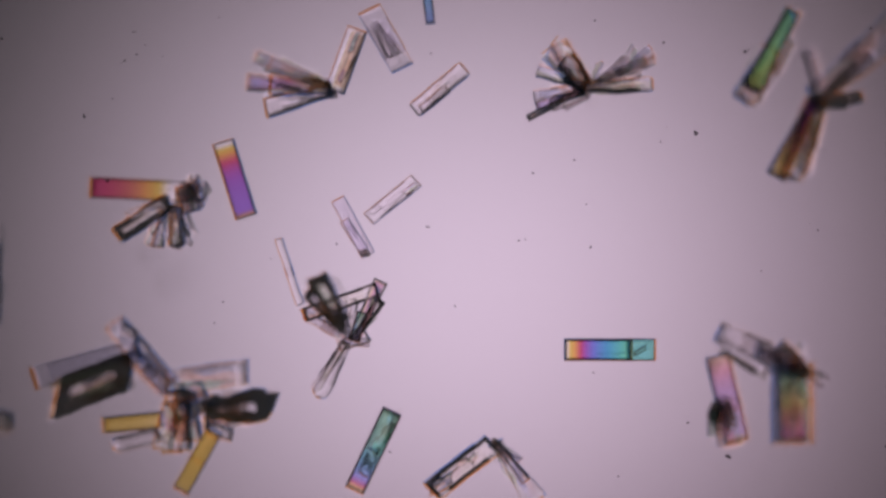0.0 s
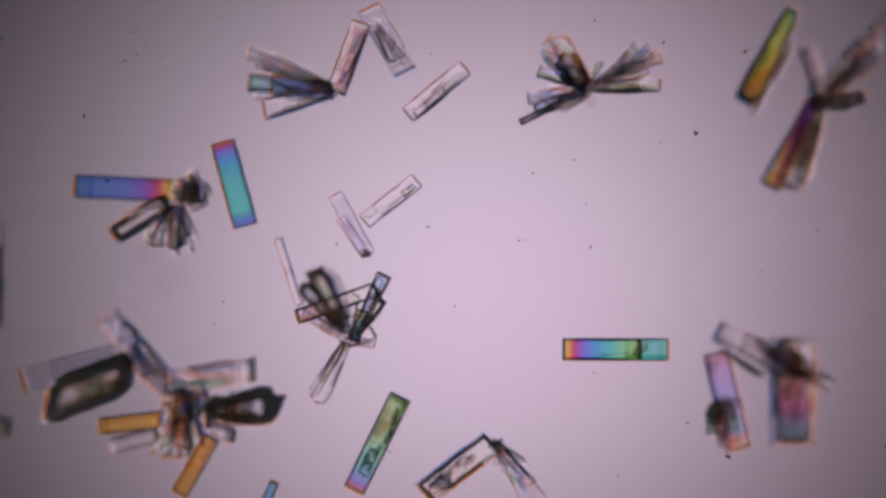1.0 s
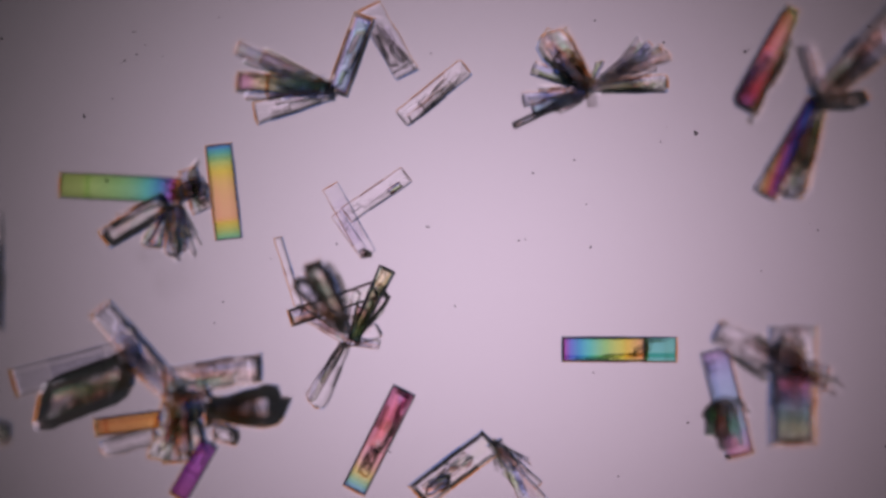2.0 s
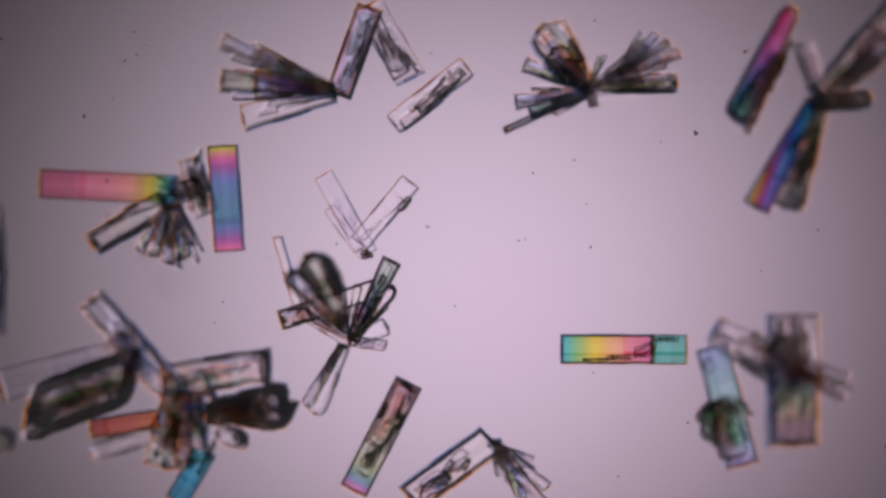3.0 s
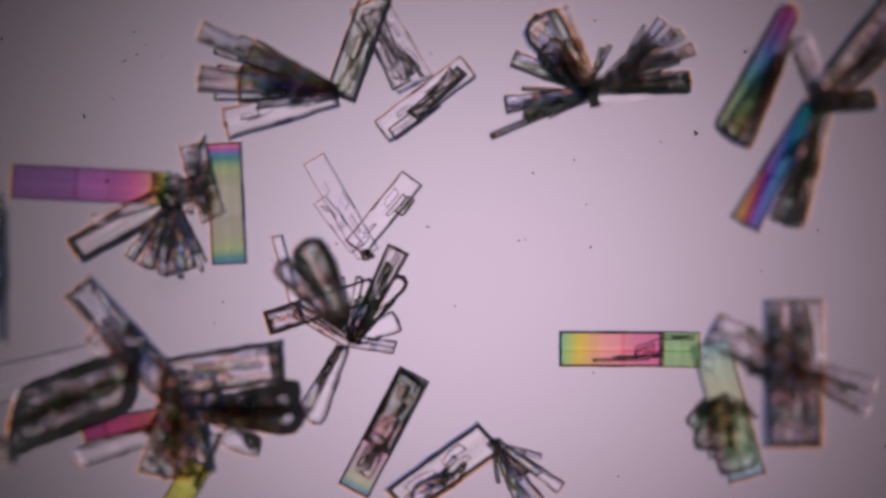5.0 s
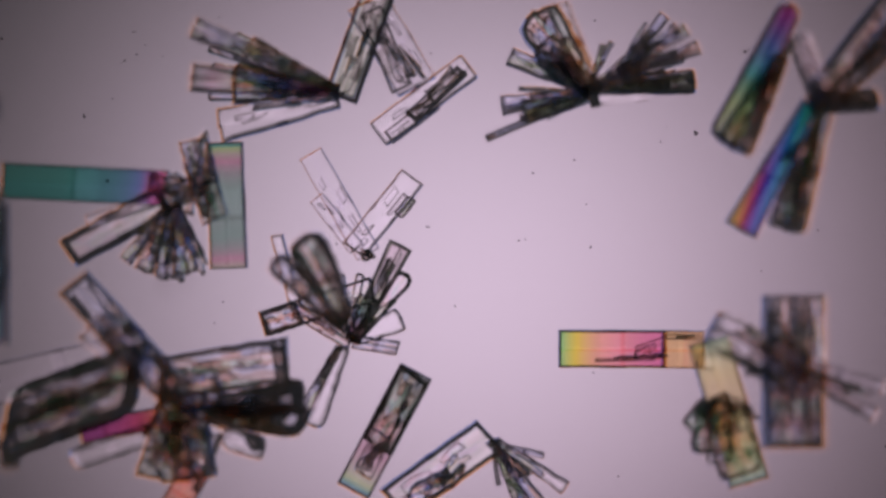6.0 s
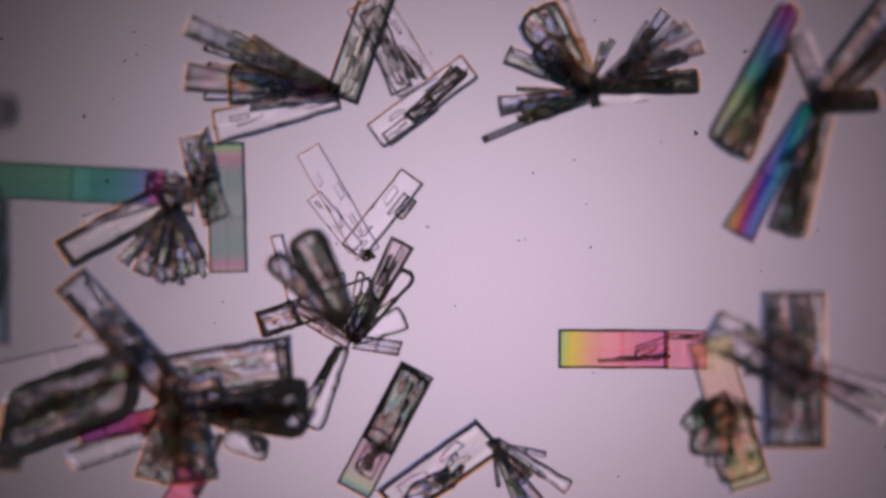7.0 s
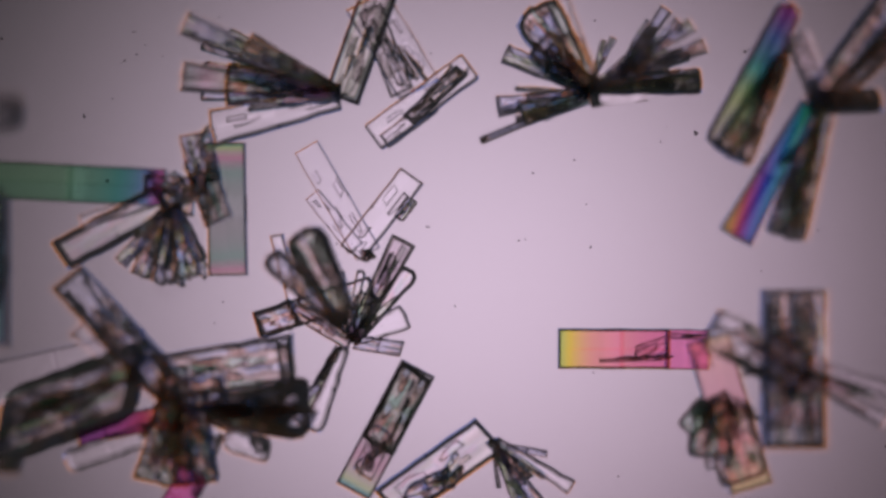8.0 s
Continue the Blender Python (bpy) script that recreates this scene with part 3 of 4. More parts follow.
# upper fan
k = cluster("crystal_fan", 590, 158, "fan of blade crystals joined at one point", "crystal cluster")
blade(k, (593, 162, 632, 55, 28), (605, 176, 676, -25, 62), TINT_ROUGH, b=12, p=(0.13, 0.15), rise=0.84, strength=0.5, steps=2, pace=((0, 0), (1.5, 0.12), (2.2, 0.4), (2.8, 0.78), (3.5, 0.95), (8, 1)))
blade(k, (582, 155, 465, 105, 20), (575, 150, 330, 42, 40), ROUGH, taper=0.5, b=8, steps=1, z=55)
blade(k, (582, 155, 480, 115, 18), (595, 160, 440, 78, 40), ROUGH, taper=0.5, b=9, steps=1, z=30)
blade(k, (582, 157, 465, 148, 30), (590, 165, 325, 136, 50), TINT_ROUGH, taper=0.4, b=7, z=40, p=(0.12, 0.29), rise=0.6, strength=0.6,
      pace=((0, 0), (1.5, 0.4), (2.2, 0.65), (2.8, 0.86), (3.5, 0.97), (8, 1)))
blade(k, (585, 157, 510, 152, 26), (602, 166, 405, 150, 72), ROUGH, taper=0.6, b=10, steps=2)
blade(k, (587, 160, 488, 188, 26), (602, 176, 378, 228, 62), CLEAR, taper=0.45, b=7, steps=1)
splinters(k, 5, 596, 164, 150, 184, 160, 255, 12, 20, (ROUGH, SMOKY))
streaks(k, 9, (598, 160), (600, 172), 6, 155, 184, 110, 240, 7, 12, (RIDGE, ROUGH))
streaks(k, 4, (612, 150), (645, 70), 8, 64, 76, 40, 70, 6, 9, (RIDGE, ROUGH))

# clear plates beside the upper fan
k = cluster("clear_crystal", 690, 80, "nearly invisible clear plate crystal", "crystal")
blade(k, (655, 20, 712, 120, 28), (650, 5, 742, 158, 78), FAINT, b=6, steps=2)
blade(k, (662, 45, 700, 110, 16), (655, 15, 712, 165, 44), RIDGE, b=4, steps=1)
splinters(k, 3, 662, 40, -70, -50, 90, 150, 10, 16, (CLEAR,))
streaks(k, 7, (668, 40), (712, 95), 12, -72, -48, 35, 75, 6, 10, (RIDGE,))
k = cluster("clear_crystal", 780, 160, "clear rod crystal with thin brownish edges", "crystal")
blade(k, (733, 197, 822, 122, 26), (660, 245, 832, 118, 52), CLEAR, b=6, c=5, steps=1)
blade(k, (755, 178, 820, 124, 12), (722, 214, 818, 124, 28), RIDGE, b=9, steps=1)
blade(k, (745, 196, 792, 158, 12), (680, 252, 768, 186, 28), CLEAR, b=5, steps=1)
splinters(k, 2, 762, 178, 36, 44, 60, 85, 12, 17, (RIDGE,))
streaks(k, 3, (730, 205), (780, 158), 6, 34, 48, 30, 50, 9, 13, (RIDGE,))

# bow-tie of blades
k = cluster("crystal_bowtie", 1040, 156, "bow-tie bunch of dark blade crystals", "crystal cluster")
blade(k, (1030, 156, 1152, 150, 24), (1040, 160, 1238, 143, 44), DARK, taper=0.6, b=9, c=6, steps=2)
blade(k, (1030, 158, 1150, 152, 18), (1040, 162, 1238, 148, 38), RIDGE, taper=0.6, b=18, c=5)
blade(k, (1040, 152, 1155, 108, 18), (1040, 155, 1245, 82, 26), DARK, taper=0.5, b=7, steps=1, z=30)
blade(k, (1060, 145, 1140, 108, 14), (1080, 138, 1222, 45, 26), ROUGH, taper=0.6, b=7, steps=1, z=35)
blade(k, (1090, 130, 1130, 100, 12), (1095, 130, 1178, 18, 24), ROUGH, taper=0.6, b=6)
blade(k, (1090, 128, 1150, 102, 12), (1095, 128, 1200, 40, 22), ROUGH, taper=0.6, b=6, z=35)
blade(k, (1044, 155, 1056, 130, 6), (1045, 150, 1085, 68, 13), ROUGH, taper=0.6, b=5)
blade(k, (1044, 155, 1052, 130, 6), (1045, 150, 1068, 72, 10), ROUGH, b=4)
blade(k, (1035, 156, 978, 85, 52), (1040, 165, 945, 18, 92), PANE, taper=0.55, b=8, c=24, steps=2)
blade(k, (1038, 157, 1000, 110, 30), (1040, 162, 952, 78, 62), DARK, taper=0.4, b=14, c=12, steps=3)
blade(k, (1030, 150, 990, 80, 30), (1040, 150, 985, 0, 40), CLEAR, b=8, z=35)
blade(k, (1030, 152, 965, 130, 24), (1040, 160, 893, 95, 34), ROUGH, taper=0.5, b=8, steps=1)
blade(k, (1035, 156, 945, 172, 18), (1040, 165, 880, 190, 36), ROUGH, taper=0.5, b=8, steps=2)
blade(k, (1035, 160, 950, 190, 16), (1040, 172, 925, 212, 26), TINT_ROUGH, b=5, p=(0.2, 0.3), rise=0.3, strength=0.5)
blade(k, (1035, 158, 933, 210, 12), (1040, 172, 850, 250, 13), JET, b=6)
splinters(k, 7, 1042, 158, 2, 46, 130, 215, 11, 18, (DARK, ROUGH))
splinters(k, 5, 1095, 132, 40, 62, 70, 115, 8, 13, (ROUGH,))
splinters(k, 7, 1040, 162, 110, 158, 65, 118, 16, 26, (DARK, ROUGH))
splinters(k, 5, 1040, 168, 182, 208, 80, 165, 10, 16, (ROUGH, SMOKY))
streaks(k, 6, (1044, 164), (1044, 156), 4, 1, 26, 140, 200, 8, 13, (RIDGE,))
streaks(k, 4, (1095, 138), (1110, 120), 5, 34, 62, 70, 105, 7, 10, (RIDGE,), lift=25)
streaks(k, 5, (1036, 150), (1040, 165), 5, 118, 156, 60, 110, 12, 20, (RIDGE,))
streaks(k, 4, (1038, 168), (1030, 176), 5, 176, 206, 70, 140, 7, 11, (RIDGE, ROUGH))

# tapering bar at the upper corner
k = cluster("prism_crystal", 1365, 90, "soft-edged rainbow-coloured prism crystal with a rough end")
blade(k, (1402, 20, 1328, 158, 34), (1398, 10, 1272, 262, 62), TINT, taper=0.3, b=6.5, p=(0.51, 0.56), strength=1.0, rise=0.28, flat=2.4, c=16,
      pace=((0, 0), (1.5, 0.30), (2.2, 0.6), (2.8, 0.75), (3.5, 0.86), (4.5, 0.93), (8, 1)))
blade(k, (1362, 90, 1326, 152, 18), (1380, 105, 1292, 276, 72), PANE, taper=0.6, b=9, c=10, steps=3)
splinters(k, 5, 1396, 70, 238, 246, 110, 180, 12, 22, (PANE, RIDGE))
streaks(k, 7, (1388, 100), (1345, 190), 10, 236, 250, 45, 90, 8, 13, (RIDGE, ROUGH))

# forked cluster at the upper corner
k = cluster("crystal_fork", 1440, 180, "forked cluster with a rainbow-coloured arm", "crystal cluster")
blade(k, (1440, 178, 1372, 312, 32), (1430, 185, 1300, 420, 62), TINT, taper=0.5, b=6, p=(0.32, 0.21), rise=0.26, cross=-0.32, strength=1.15,
      pace=((0, 0), (1.5, 0.2), (2.2, 0.5), (2.8, 0.76), (3.5, 0.9), (8, 1)))
blade(k, (1445, 182, 1395, 315, 30), (1455, 190, 1388, 418, 66), DARK, taper=0.5, b=9, c=8, steps=4)
blade(k, (1440, 172, 1590, 45, 50), (1450, 175, 1610, -5, 100), PANE, taper=0.4, b=10, steps=3)
blade(k, (1435, 185, 1520, 172, 22), (1430, 185, 1552, 178, 40), JET, b=14, c=8)
blade(k, (1425, 90, 1438, 135, 18), (1402, 60, 1452, 185, 34), SMOKY, b=8, z=30, fringe=0.3)
streaks(k, 4, (1440, 182), (1452, 190), 4, -4, 10, 80, 105, 15, 20, (RIDGE,), near=0.8)
splinters(k, 5, 1448, 195, 246, 262, 130, 225, 14, 24, (ROUGH, DARK))
splinters(k, 4, 1450, 175, 38, 50, 150, 230, 12, 20, (SMOKY, DARK))
streaks(k, 7, (1446, 215), (1412, 350), 9, 225, 255, 50, 95, 9, 15, (RIDGE,))
streaks(k, 7, (1432, 290), (1402, 385), 12, 215, 265, 25, 45, 7, 11, (RIDGE,))
streaks(k, 6, (1455, 150), (1480, 185), 6, 38, 52, 110, 200, 8, 14, (RIDGE, ROUGH))

# cluster at the side
k = cluster("crystal_cluster", 1395, 640, "blurred cluster of grey plates and needles", "crystal cluster", float_up=18.0)
blade(k, (1400, 640, 1400, 780, 62), (1402, 513, 1402, 790, 105), SMOKY, b=9, steps=2, quick=0.6)
blade(k, (1400, 650, 1402, 776, 46), (1402, 690, 1404, 785, 92), TINT_ROUGH, b=4, p=(0.48, 0.75), rise=0.62, strength=0.75)
blade(k, (1395, 642, 1272, 588, 32), (1415, 660, 1256, 580, 76), CLEAR, b=8, c=10, steps=4)
blade(k, (1375, 615, 1412, 655, 30), (1360, 600, 1440, 690, 50), DARK, b=10, steps=2)
blade(k, (1335, 614, 1412, 640, 14), (1420, 640, 1575, 690, 30), PALE, taper=0.3, b=8)
blade(k, (1340, 622, 1410, 660, 14), (1420, 660, 1560, 742, 30), PALE, b=8)
splinters(k, 9, 1400, 650, 0, 360, 40, 85, 14, 22, (DARK, ROUGH))
splinters(k, 4, 1365, 632, -32, -15, 150, 205, 10, 16, (SMOKY, DARK))
splinters(k, 4, 1275, 618, -37, -27, 120, 190, 8, 13, (DARK,))
splinters(k, 5, 1380, 640, 130, 165, 60, 120, 12, 20, (ROUGH,))
streaks(k, 7, (1265, 612), (1350, 640), 10, -38, -26, 80, 150, 9, 14, (RIDGE,))
streaks(k, 6, (1362, 520), (1442, 520), 3, 268, 272, 80, 105, 13, 20, (RIDGE,), near=0.2)
streaks(k, 4, (1375, 700), (1430, 700), 8, -100, -80, 40, 70, 9, 14, (RIDGE, ROUGH))

k = cluster("prism_crystal", 1285, 700, "coloured prism crystal grown over by a dark rough lump", "crystal", float_up=15.0)
blade(k, (1268, 640, 1262, 655, 12), (1228, 636, 1260, 634, 30), CLEAR, fringe=0.25, b=4, z=6, name="inclusion")
blade(k, (1268, 630, 1302, 778, 36), (1250, 598, 1328, 862, 74), TINT, b=3, p=(0.31, 0.29), rise=0.41, flat=0.5, strength=0.6, dip=(0.16, 0.2, 44, 0.5),
      pace=((0, 0), (1.5, 0.17), (2.8, 0.43), (3.5, 0.5), (4.5, 0.62), (6, 0.83), (8, 1)))
blade(k, (1288, 712, 1264, 726, 16), (1292, 704, 1240, 730, 36), PANE, fringe=0.25, b=7, c=6, steps=1)
blade(k, (1278, 714, 1262, 734, 16), (1252, 712, 1210, 762, 38), PANE, fringe=0.25, b=7, c=8, steps=1)
blade(k, (1280, 714, 1274, 740, 16), (1276, 712, 1262, 770, 36), CLEAR, fringe=0.25, b=7, steps=2)
blade(k, (1272, 724, 1276, 748, 16), (1260, 765, 1270, 830, 42), CLEAR, fringe=0.25, b=7, c=9, steps=2)
blade(k, (1280, 714, 1290, 738, 14), (1292, 714, 1312, 766, 32), CLEAR, fringe=0.25, b=7, steps=2)
blade(k, (1280, 722, 1288, 768, 24), (1278, 728, 1316, 850, 84), PANE, fringe=0.25, b=7, c=12, steps=3)
blade(k, (1272, 718, 1270, 752, 20), (1262, 708, 1250, 808, 70), PANE, fringe=0.25, b=8, c=16, steps=3)
splinters(k, 6, 1282, 706, 195, 345, 34, 62, 9, 15, (RIDGE, PANE))
blade(k, (1282, 726, 1292, 750, 14), (1298, 764, 1320, 818, 34), CLEAR, fringe=0.25, b=7, c=5, steps=2)
splinters(k, 4, 1268, 732, 190, 320, 22, 40, 8, 13, (CLEAR, PANE))
streaks(k, 9, (1276, 704), (1292, 704), 8, 208, 332, 40, 66, 8, 13, (RIDGE,))
streaks(k, 3, (1255, 750), (1290, 780), 10, 230, 300, 30, 50, 8, 11, (RIDGE, ROUGH))

# great cluster in the lower corner
k = cluster("crystal_mass", 320, 710, "large dark tangled cluster of intergrown prism crystals", "crystal cluster")
blade(k, (245, 620, 68, 668, 40), (260, 620, -50, 690, 78), PALE, b=4)
blade(k, (302, 685, 205, 572, 30), (318, 702, 122, 492, 60), PANE, b=8, steps=1, z=30)
# slim ridges added along the rod's sides to draw its dark edges
blade(k, (300, 672, 214, 570, 6), (304, 664, 152, 492, 15), RIDGE, b=7)
blade(k, (296, 696, 202, 590, 5), (300, 712, 118, 516, 12), RIDGE, b=6)
blade(k, (300, 690, 250, 640, 24), (290, 680, 145, 575, 46), PALE, b=7, steps=1, z=40)
blade(k, (232, 655, 105, 702, 66), (250, 668, 2, 760, 126), JET, b=26, c=24, steps=3, skew=0.6)
blade(k, (300, 676, 438, 656, 34), (292, 668, 518, 632, 82), PANE, b=9, steps=2)
# ridge added for the dark rim at the block's end
blade(k, (424, 642, 428, 672, 8), (503, 606, 512, 684, 28), RIDGE, b=12)
blade(k, (362, 727, 476, 714, 58), (368, 724, 546, 722, 108), JET, taper=0.6, b=21, c=20, steps=3, skew=0.3)
blade(k, (290, 742, 186, 752, 28), (285, 738, 140, 768, 40), TINT, b=3, p=(0.115, 0.10), rise=0.17, strength=1.25, dip=(0.03, 0, 60, -2.5))
blade(k, (285, 768, 212, 786, 26), (272, 764, 122, 818, 42), CLEAR, b=9, c=13)
blade(k, (318, 690, 305, 792, 60), (320, 690, 288, 850, 96), DARK, taper=0.4, b=12, steps=4)
blade(k, (330, 690, 335, 775, 40), (340, 690, 350, 850, 66), ROUGH, taper=0.3, b=10, steps=3)
blade(k, (310, 720, 360, 700, 50), (290, 720, 400, 700, 70), ROUGH, b=12, steps=4)
blade(k, (380, 762, 322, 866, 26), (350, 832, 305, 905, 54), TINT, b=3, strength=1.2, p=(0.115, 0.09), rise=0.66, pace=((0, 0), (1.5, 0.10), (2.8, 0.45), (3.5, 0.58), (4.5, 0.67), (5.2, 0.77), (6.0, 0.87), (6.5, 0.9), (8, 1)))
blade(k, (370, 755, 400, 765, 20), (400, 772, 478, 798, 42), CLEAR, b=12, c=12)
blade(k, (385, 762, 392, 770, 8), (450, 772, 466, 800, 24), RIDGE, b=9, c=8)
# ridge added as the black edge line of the coloured bar
blade(k, (384, 762, 362, 800, 6), (394, 768, 344, 878, 14), RIDGE, b=6)
splinters(k, 7, 325, 715, 0, 360, 45, 105, 12, 20, (ROUGH, CLEAR))
splinters(k, 6, 325, 735, 235, 285, 85, 125, 14, 22, (DARK, ROUGH))
splinters(k, 6, 350, 722, -14, 14, 110, 185, 12, 22, (ROUGH, DARK))
splinters(k, 4, 235, 668, 190, 212, 90, 200, 14, 26, (CLEAR, ROUGH))
splinters(k, 6, 240, 600, 100, 330, 30, 60, 10, 18, (ROUGH, CLEAR))
blade(k, (440, 705, 470, 710, 40), (490, 700, 549, 700, 68), RIDGE, b=27, c=12)
streaks(k, 12, (60, 735), (215, 655), 18, 196, 214, 50, 110, 12, 21, (RIDGE,), near=0.8)
streaks(k, 11, (375, 715), (380, 730), 5, -20, 13, 80, 160, 11, 18, (RIDGE,))
streaks(k, 11, (312, 700), (345, 715), 9, 232, 292, 90, 140, 9, 15, (RIDGE,))
streaks(k, 10, (300, 690), (350, 740), 14, 0, 360, 28, 60, 8, 13, (RIDGE,))
streaks(k, 5, (320, 655), (450, 640), 6, -10, 30, 25, 50, 7, 11, (RIDGE,))
streaks(k, 6, (210, 590), (250, 625), 9, 120, 200, 30, 60, 7, 12, (RIDGE, ROUGH))

# star in the middle
k = cluster("crystal_star", 620, 600, "star of clear and dark rounded blade crystals", "crystal cluster")
blade(k, (614, 605, 565, 702, 32), (610, 612, 554, 760, 36), CLEAR, taper=0.4, b=9, c=10, z=20)
blade(k, (612, 605, 556, 690, 22), (600, 615, 530, 746, 28), DARK, taper=0.5, b=9, c=8, z=20)
blade(k, (612, 585, 545, 515, 32), (610, 580, 478, 452, 44), JET, taper=0.4, b=11, c=14, z=65)
blade(k, (608, 572, 562, 492, 24), (616, 572, 536, 410, 74), JET, taper=0.4, b=12, c=22, z=65)
blade(k, (668, 512, 540, 557, 24), (660, 512, 455, 575, 48), LOBE, b=5)
blade(k, (575, 546, 545, 556, 20), (525, 555, 458, 576, 48), PANE, b=9, steps=1)
blade(k, (625, 603, 674, 498, 24), (622, 605, 715, 425, 46), TINT_ROUGH, taper=0.4, b=7, steps=2, p=(0.2, 0.24), rise=0.8, strength=0.5,
      pace=((0, 0), (1.5, 0.28), (2.2, 0.55), (2.8, 0.78), (3.5, 0.9), (8, 1)))
blade(k, (628, 602, 640, 555, 18), (625, 602, 650, 520, 30), TINT, b=3, p=(0.35, 0.5), rise=0.4, strength=0.6)
blade(k, (630, 598, 668, 540, 14), (632, 600, 728, 478, 38), LOBE, taper=0.5, b=7, c=12)
blade(k, (600, 614, 650, 594, 18), (632, 598, 718, 560, 46), CLEAR, taper=0.4, b=6, c=5)
blade(k, (608, 602, 655, 607, 10), (628, 605, 712, 618, 26), SMOKY, b=5)
blade(k, (622, 606, 540, 556, 14), (622, 606, 520, 545, 30), SMOKY, b=6, steps=1)
splinters(k, 9, 615, 595, 30, 158, 60, 140, 9, 16, (ROUGH, CLEAR))
# two broad ridges added to draw the lobe's black bands
streaks(k, 1, (614, 548), (614, 548), 0, 116, 116, 138, 140, 34, 36, (RIDGE,), near=0.75, lift=60)
streaks(k, 1, (582, 536), (582, 536), 0, 120, 120, 118, 120, 24, 25, (RIDGE,), near=0.75, lift=60)
streaks(k, 10, (622, 604), (626, 598), 4, 36, 152, 60, 120, 6, 10, (RIDGE, ROUGH))
streaks(k, 6, (645, 565), (688, 492), 6, 56, 68, 25, 45, 6, 10, (RIDGE, ROUGH))
streaks(k, 3, (606, 618), (600, 618), 4, 236, 246, 60, 90, 9, 13, (RIDGE,))
k = cluster("needle_crystal", 510, 480, "thin pale needle crystal", "crystal")
blade(k, (532, 540, 494, 423, 9), (524, 545, 490, 416, 20), CLEAR, b=4, fringe=2.5)

# clear pair above the star
k = cluster("clear_crystal", 630, 410, "very faint clear prism crystal with a dark tip", "crystal")
blade(k, (652, 452, 603, 362, 22), (652, 450, 543, 262, 46), FAINT, b=4, steps=1)
blade(k, (645, 445, 612, 395, 14), (630, 440, 553, 345, 30), FAINT, b=5, steps=1)
splinters(k, 4, 640, 446, -70, 10, 20, 28, 10, 16, (DARK,))
k = cluster("clear_crystal", 695, 355, "loose clear rod crystal with thin dark outline", "crystal")
blade(k, (652, 388, 736, 320, 24), (622, 448, 729, 311, 48), CLEAR, b=5, steps=1,
      track=((0, 695, 354, 38.7), (1.5, 690, 357, 37.5), (1.7, 660, 337, 22), (2.2, 672, 358, 44), (2.8, 682, 376, 50), (8, 676, 380, 52)))
blade(k, (730, 360, 742, 350, 6), (700, 388, 728, 352, 20), ROUGH, b=5, c=5, steps=1,
      track=((0, 726, 335, 38.7), (1.5, 721, 338, 37.5), (1.7, 695, 327, 22), (2.2, 703, 342, 44), (2.8, 716, 361, 50), (8, 718, 371, 52)))


# bar near the lower edge
k = cluster("prism_crystal", 660, 800, "prism crystal with green and magenta bands, dark at one end", "crystal")
blade(k, (628, 866, 694, 728, 34), (625, 868, 740, 652, 66), TINT, b=4, quick=0.6, p=(0.44, 0.50), strength=0.8, rise=0.57, dip=(0.36, 0, 24, 0.45), pace=((0, 0), (1.5, 0.13), (2.2, 0.55), (2.8, 0.86), (3.5, 1), (8, 1.05)))
blade(k, (660, 800, 694, 732, 26), (668, 790, 738, 656, 64), PANE, b=9, steps=2, fringe=0.2, quick=0.6)
blade(k, (642, 838, 655, 812, 10), (642, 838, 682, 762, 40), CLEAR, b=4, c=5, steps=4)
splinters(k, 5, 668, 792, 220, 262, 30, 62, 6, 11, (RIDGE,))
streaks(k, 9, (655, 830), (728, 678), 12, 55, 70, 24, 48, 6, 10, (RIDGE, ROUGH))

# angle of two bars at the lower edge
k = cluster("crystal_angle", 872, 775, "two clear prism crystals joined at an angle", "crystal cluster")
blade(k, (872, 785, 765, 868, 36), (866, 768, 690, 895, 72), LOBE, b=7, steps=1)
blade(k, (800, 845, 770, 862, 14), (792, 846, 715, 880, 36), ROUGH, b=8, c=14, skew=0.7, steps=2)
splinters(k, 5, 765, 860, 0, 62, 35, 70, 9, 16, (ROUGH, CLEAR))
blade(k, (876, 782, 948, 885, 22), (870, 778, 950, 915, 60), ROUGH, taper=0.8, b=8, c=6, steps=3)
blade(k, (878, 785, 930, 850, 12), (880, 780, 1010, 862, 26), CLEAR, taper=0.5, b=7)
blade(k, (885, 795, 920, 815, 8), (895, 790, 968, 803, 12), SMOKY, b=4)
splinters(k, 5, 870, 780, -76, -34, 80, 160, 9, 16, (ROUGH, CLEAR))
streaks(k, 6, (750, 858), (800, 845), 10, 10, 60, 22, 44, 6, 10, (RIDGE, ROUGH))
streaks(k, 6, (872, 782), (880, 786), 4, -80, -36, 70, 130, 7, 11, (RIDGE, ROUGH))

# crystals cut by the field's rim
k = cluster("edge_crystal", -5, 520, "dark bluish blade crystal at the rim of the field", "crystal", float_up=45.0)
blade(k, (-14, 570, -14, 470, 28), (-4, 612, -4, 345, 44), TINT_ROUGH, b=12, p=(0.40, 0.42), rise=0.05, strength=0.7)
streaks(k, 5, (-8, 590), (6, 420), 4, 84, 96, 60, 110, 10, 16, (RIDGE,), near=0.8)
k = cluster("edge_crystal", 0, 780, "small dark rounded crystal at the rim of the field", "crystal")
blade(k, (-20, 742, 12, 744, 30), (-40, 800, 40, 815, 42), DARK, b=12, c=10)
k = cluster("edge_crystal", -80, 195, "dark blurred crystal drifting into the field", "crystal")
blade(k, (-120, 190, -80, 190, 40), (-60, 195, 36, 210, 60), DARK, b=20, c=18, z=110,
      track=((0, -160, 180, 0), (4.7, -130, 185, 0), (5.8, -60, 190, 0), (6.5, -20, 194, 0), (8, -8, 200, 0)))

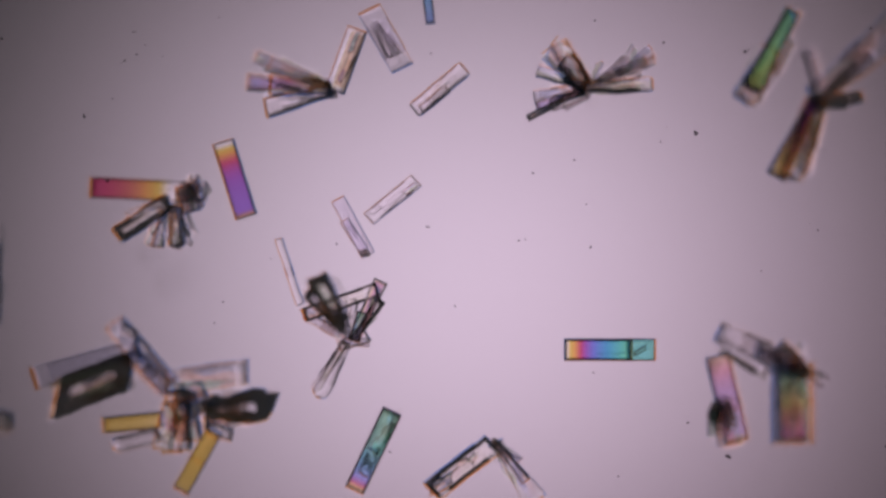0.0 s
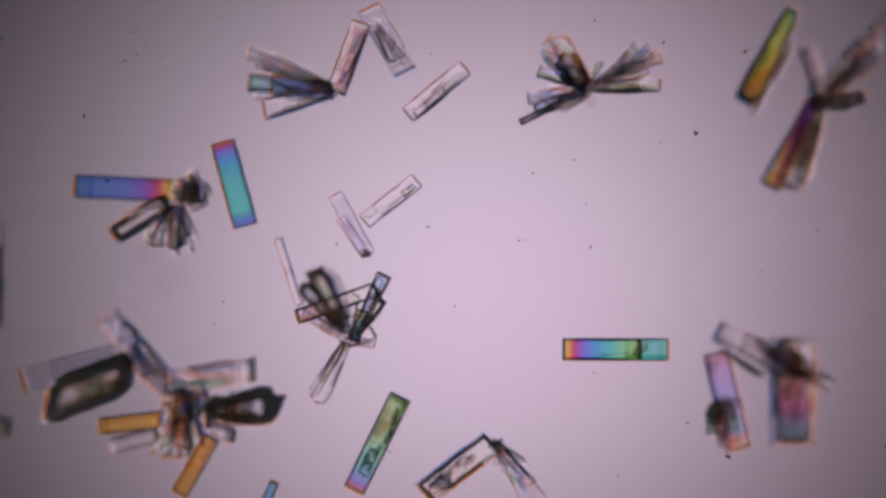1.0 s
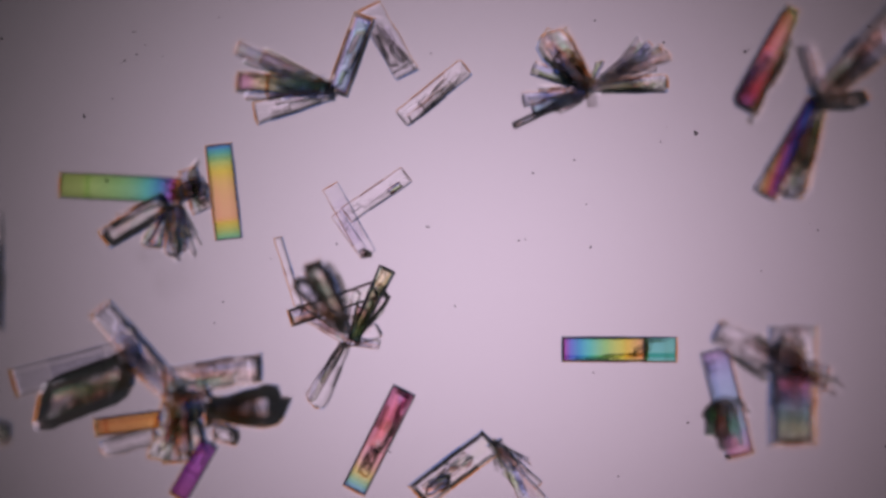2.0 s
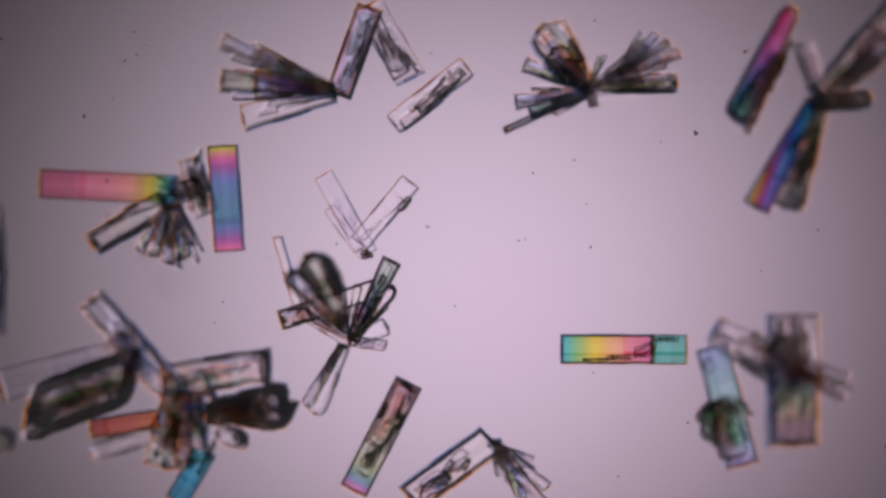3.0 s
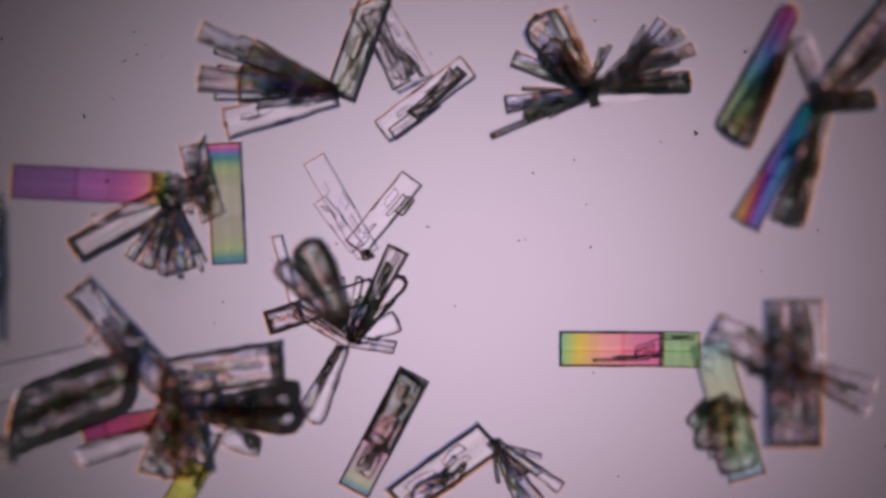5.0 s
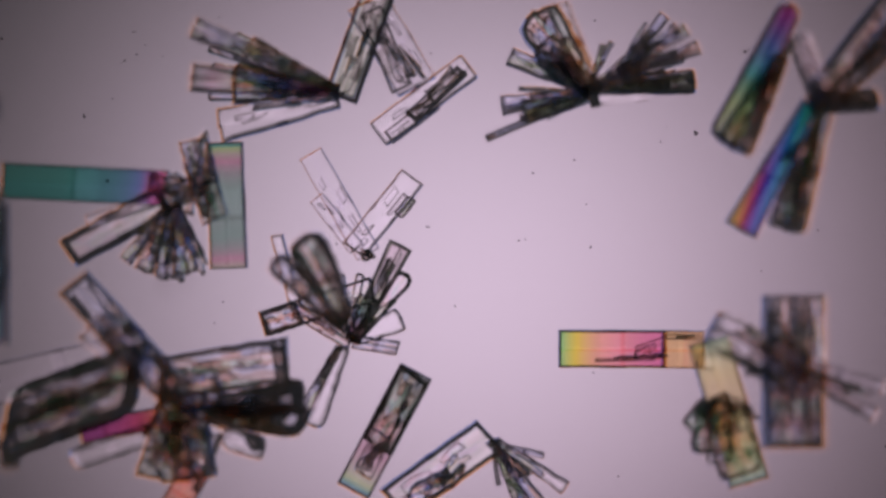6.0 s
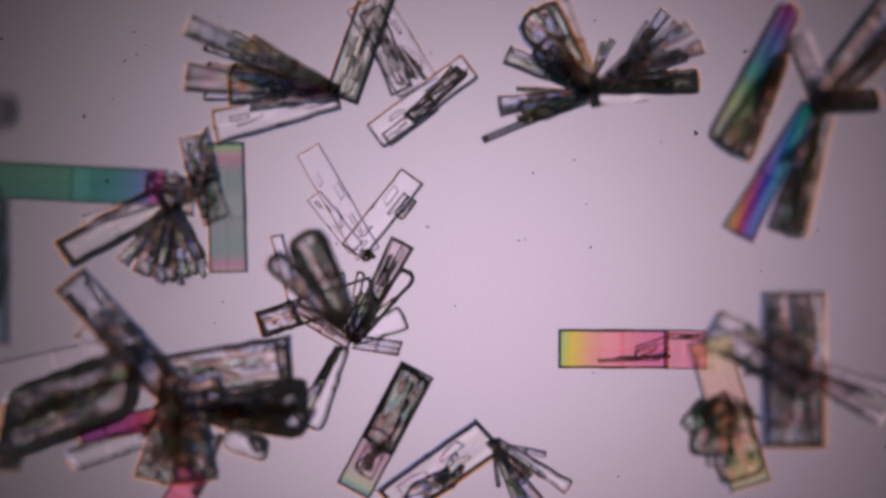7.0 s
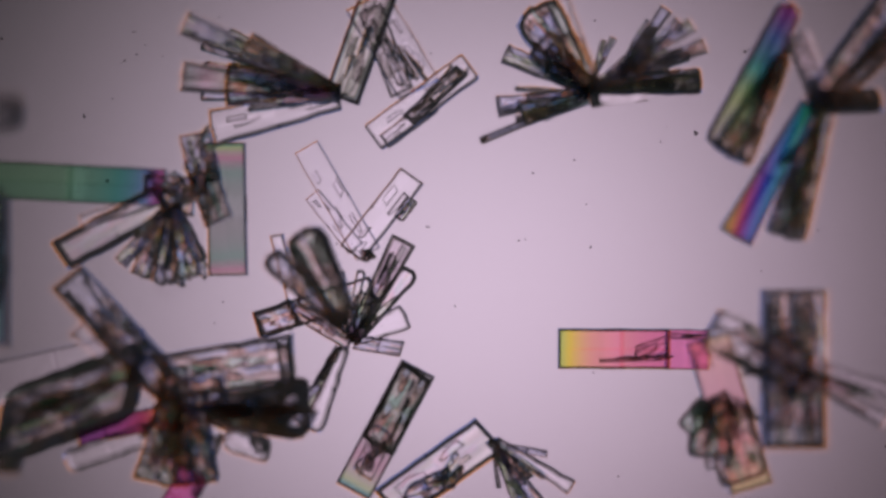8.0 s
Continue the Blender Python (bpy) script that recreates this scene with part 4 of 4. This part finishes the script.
# small rod carried across by the current
k = cluster("drifting_crystal", 750, 20, "small loose bluish rod crystal drifting in the solution", "crystal")
blade(k, (750, 60, 750, -20, 17), (750, 60, 750, -20, 20), TINT, b=3, strength=0.8, p=(0.36, 0.43),
      track=((0, 757, 2, 97), (0.1, 745, 22, 86), (0.2, 724, 136, 48), (0.3, 668, 200, 49), (0.4, 608, 284, 58), (0.5, 576, 348, 70), (0.6, 552, 444, 80),
             (0.7, 530, 516, 68), (0.8, 535, 620, 72), (0.9, 542, 736, 76), (1.0, 470, 890, 66), (1.1, 400, 1010, 60), (1.5, 330, 1120, 50), (8, 330, 1120, 50)))


# ---- dust on the slide ----
def speck(px, py, r, stretch=1.0, turn=0.0, high=8.0, label="tiny dark speck in the glass slide"):
    rng = random.Random(int(px * 7 + py))
    bm = bmesh.new()
    n = 9
    edge = [r * rng.uniform(0.7, 1.15) for _ in range(n)]
    loft(bm, [[(f * e * stretch * math.cos(q * 2 * math.pi / n), f * e * math.sin(q * 2 * math.pi / n), h * r) for q, e in enumerate(edge)]
              for f, h in ((0.8, 0.0), (1.0, 0.3), (0.6, 0.75))])
    bmesh.ops.recalc_face_normals(bm, faces=bm.faces)
    ob = part("dust_speck", bm, DUST, None)
    ob.matrix_basis = Matrix.Translation(place(px, py, high)) @ pose(0, 0, 0, 0, 0, turn)
    tagged(ob, label, "dust", "dust specks")


for px, py, r, stretch, turn in ((150, 207, 2.6, 1.2, 0), (1231, 236, 3.2, 1.7, -60), (1288, 808, 3.2, 1.8, -35), (1053, 37, 2.0, 1, 0),
                                 (191, 321, 3.0, 1.1, 20), (943, 307, 2.0, 1.2, 0), (1016, 284, 2.0, 1, 0), (1045, 438, 2.2, 1, 0),
                                 (1037, 362, 1.6, 1, 0), (805, 542, 1.8, 1, 0), (395, 535, 2.0, 1, 0), (596, 432, 2.0, 1, 0)):
    speck(px, py, r, stretch, turn)
for px, py, r, stretch, turn in ((1217, 748, 2.2, 1, 0), (1094, 843, 1.7, 1, 0), (1050, 660, 1.7, 1, 0), (1318, 92, 2.4, 1.6, 0),
                                 (1174, 76, 2.2, 1, 0), (1541, 51, 2.6, 1.2, 40), (690, 800, 2.0, 1, 0), (757, 402, 1.4, 3.5, -8),
                                 (380, 572, 1.8, 1, 0), (221, 108, 2.0, 1.5, 30), (1347, 480, 1.6, 1, 0), (1447, 408, 1.6, 1, 0),
                                 (1566, 790, 2.0, 1, 0), (763, 95, 1.8, 1, 0), (1169, 252, 1.5, 1, 0), (4, 69, 2.4, 1, 0)):
    speck(px, py, r, stretch, turn)

for px, py, r, stretch, turn in ((215, 113, 1.3, 1, 0), (242, 97, 1.2, 2.5, 5), (258, 80, 1.2, 1, 0), (238, 57, 1.0, 4.0, 3), (200, 175, 1.6, 1, 0),
                                 (288, 100, 1.1, 1, 0), (388, 31, 1.5, 1, 0), (918, 426, 1.2, 3.0, 20), (930, 424, 1.1, 2.0, -30), (1432, 396, 1.2, 1, 0),
                                 (1325, 88, 1.6, 1, 0), (148, 202, 1.2, 1, 0), (480, 458, 1.5, 1, 0), (1180, 226, 1.2, 1, 0)):
    speck(px, py, r, stretch, turn)
for px, py, r, stretch in ((262, 452, 7.0, 1.3), (292, 505, 8.0, 1.2), (325, 488, 6.0, 1.0)):
    speck(px, py, r, stretch, 0, -408 - 0.75 * r, "blurred grain of dust under the glass slide")


def motions():
    for ob, rows in MOVES:
        walk(ob, rows)


motions()
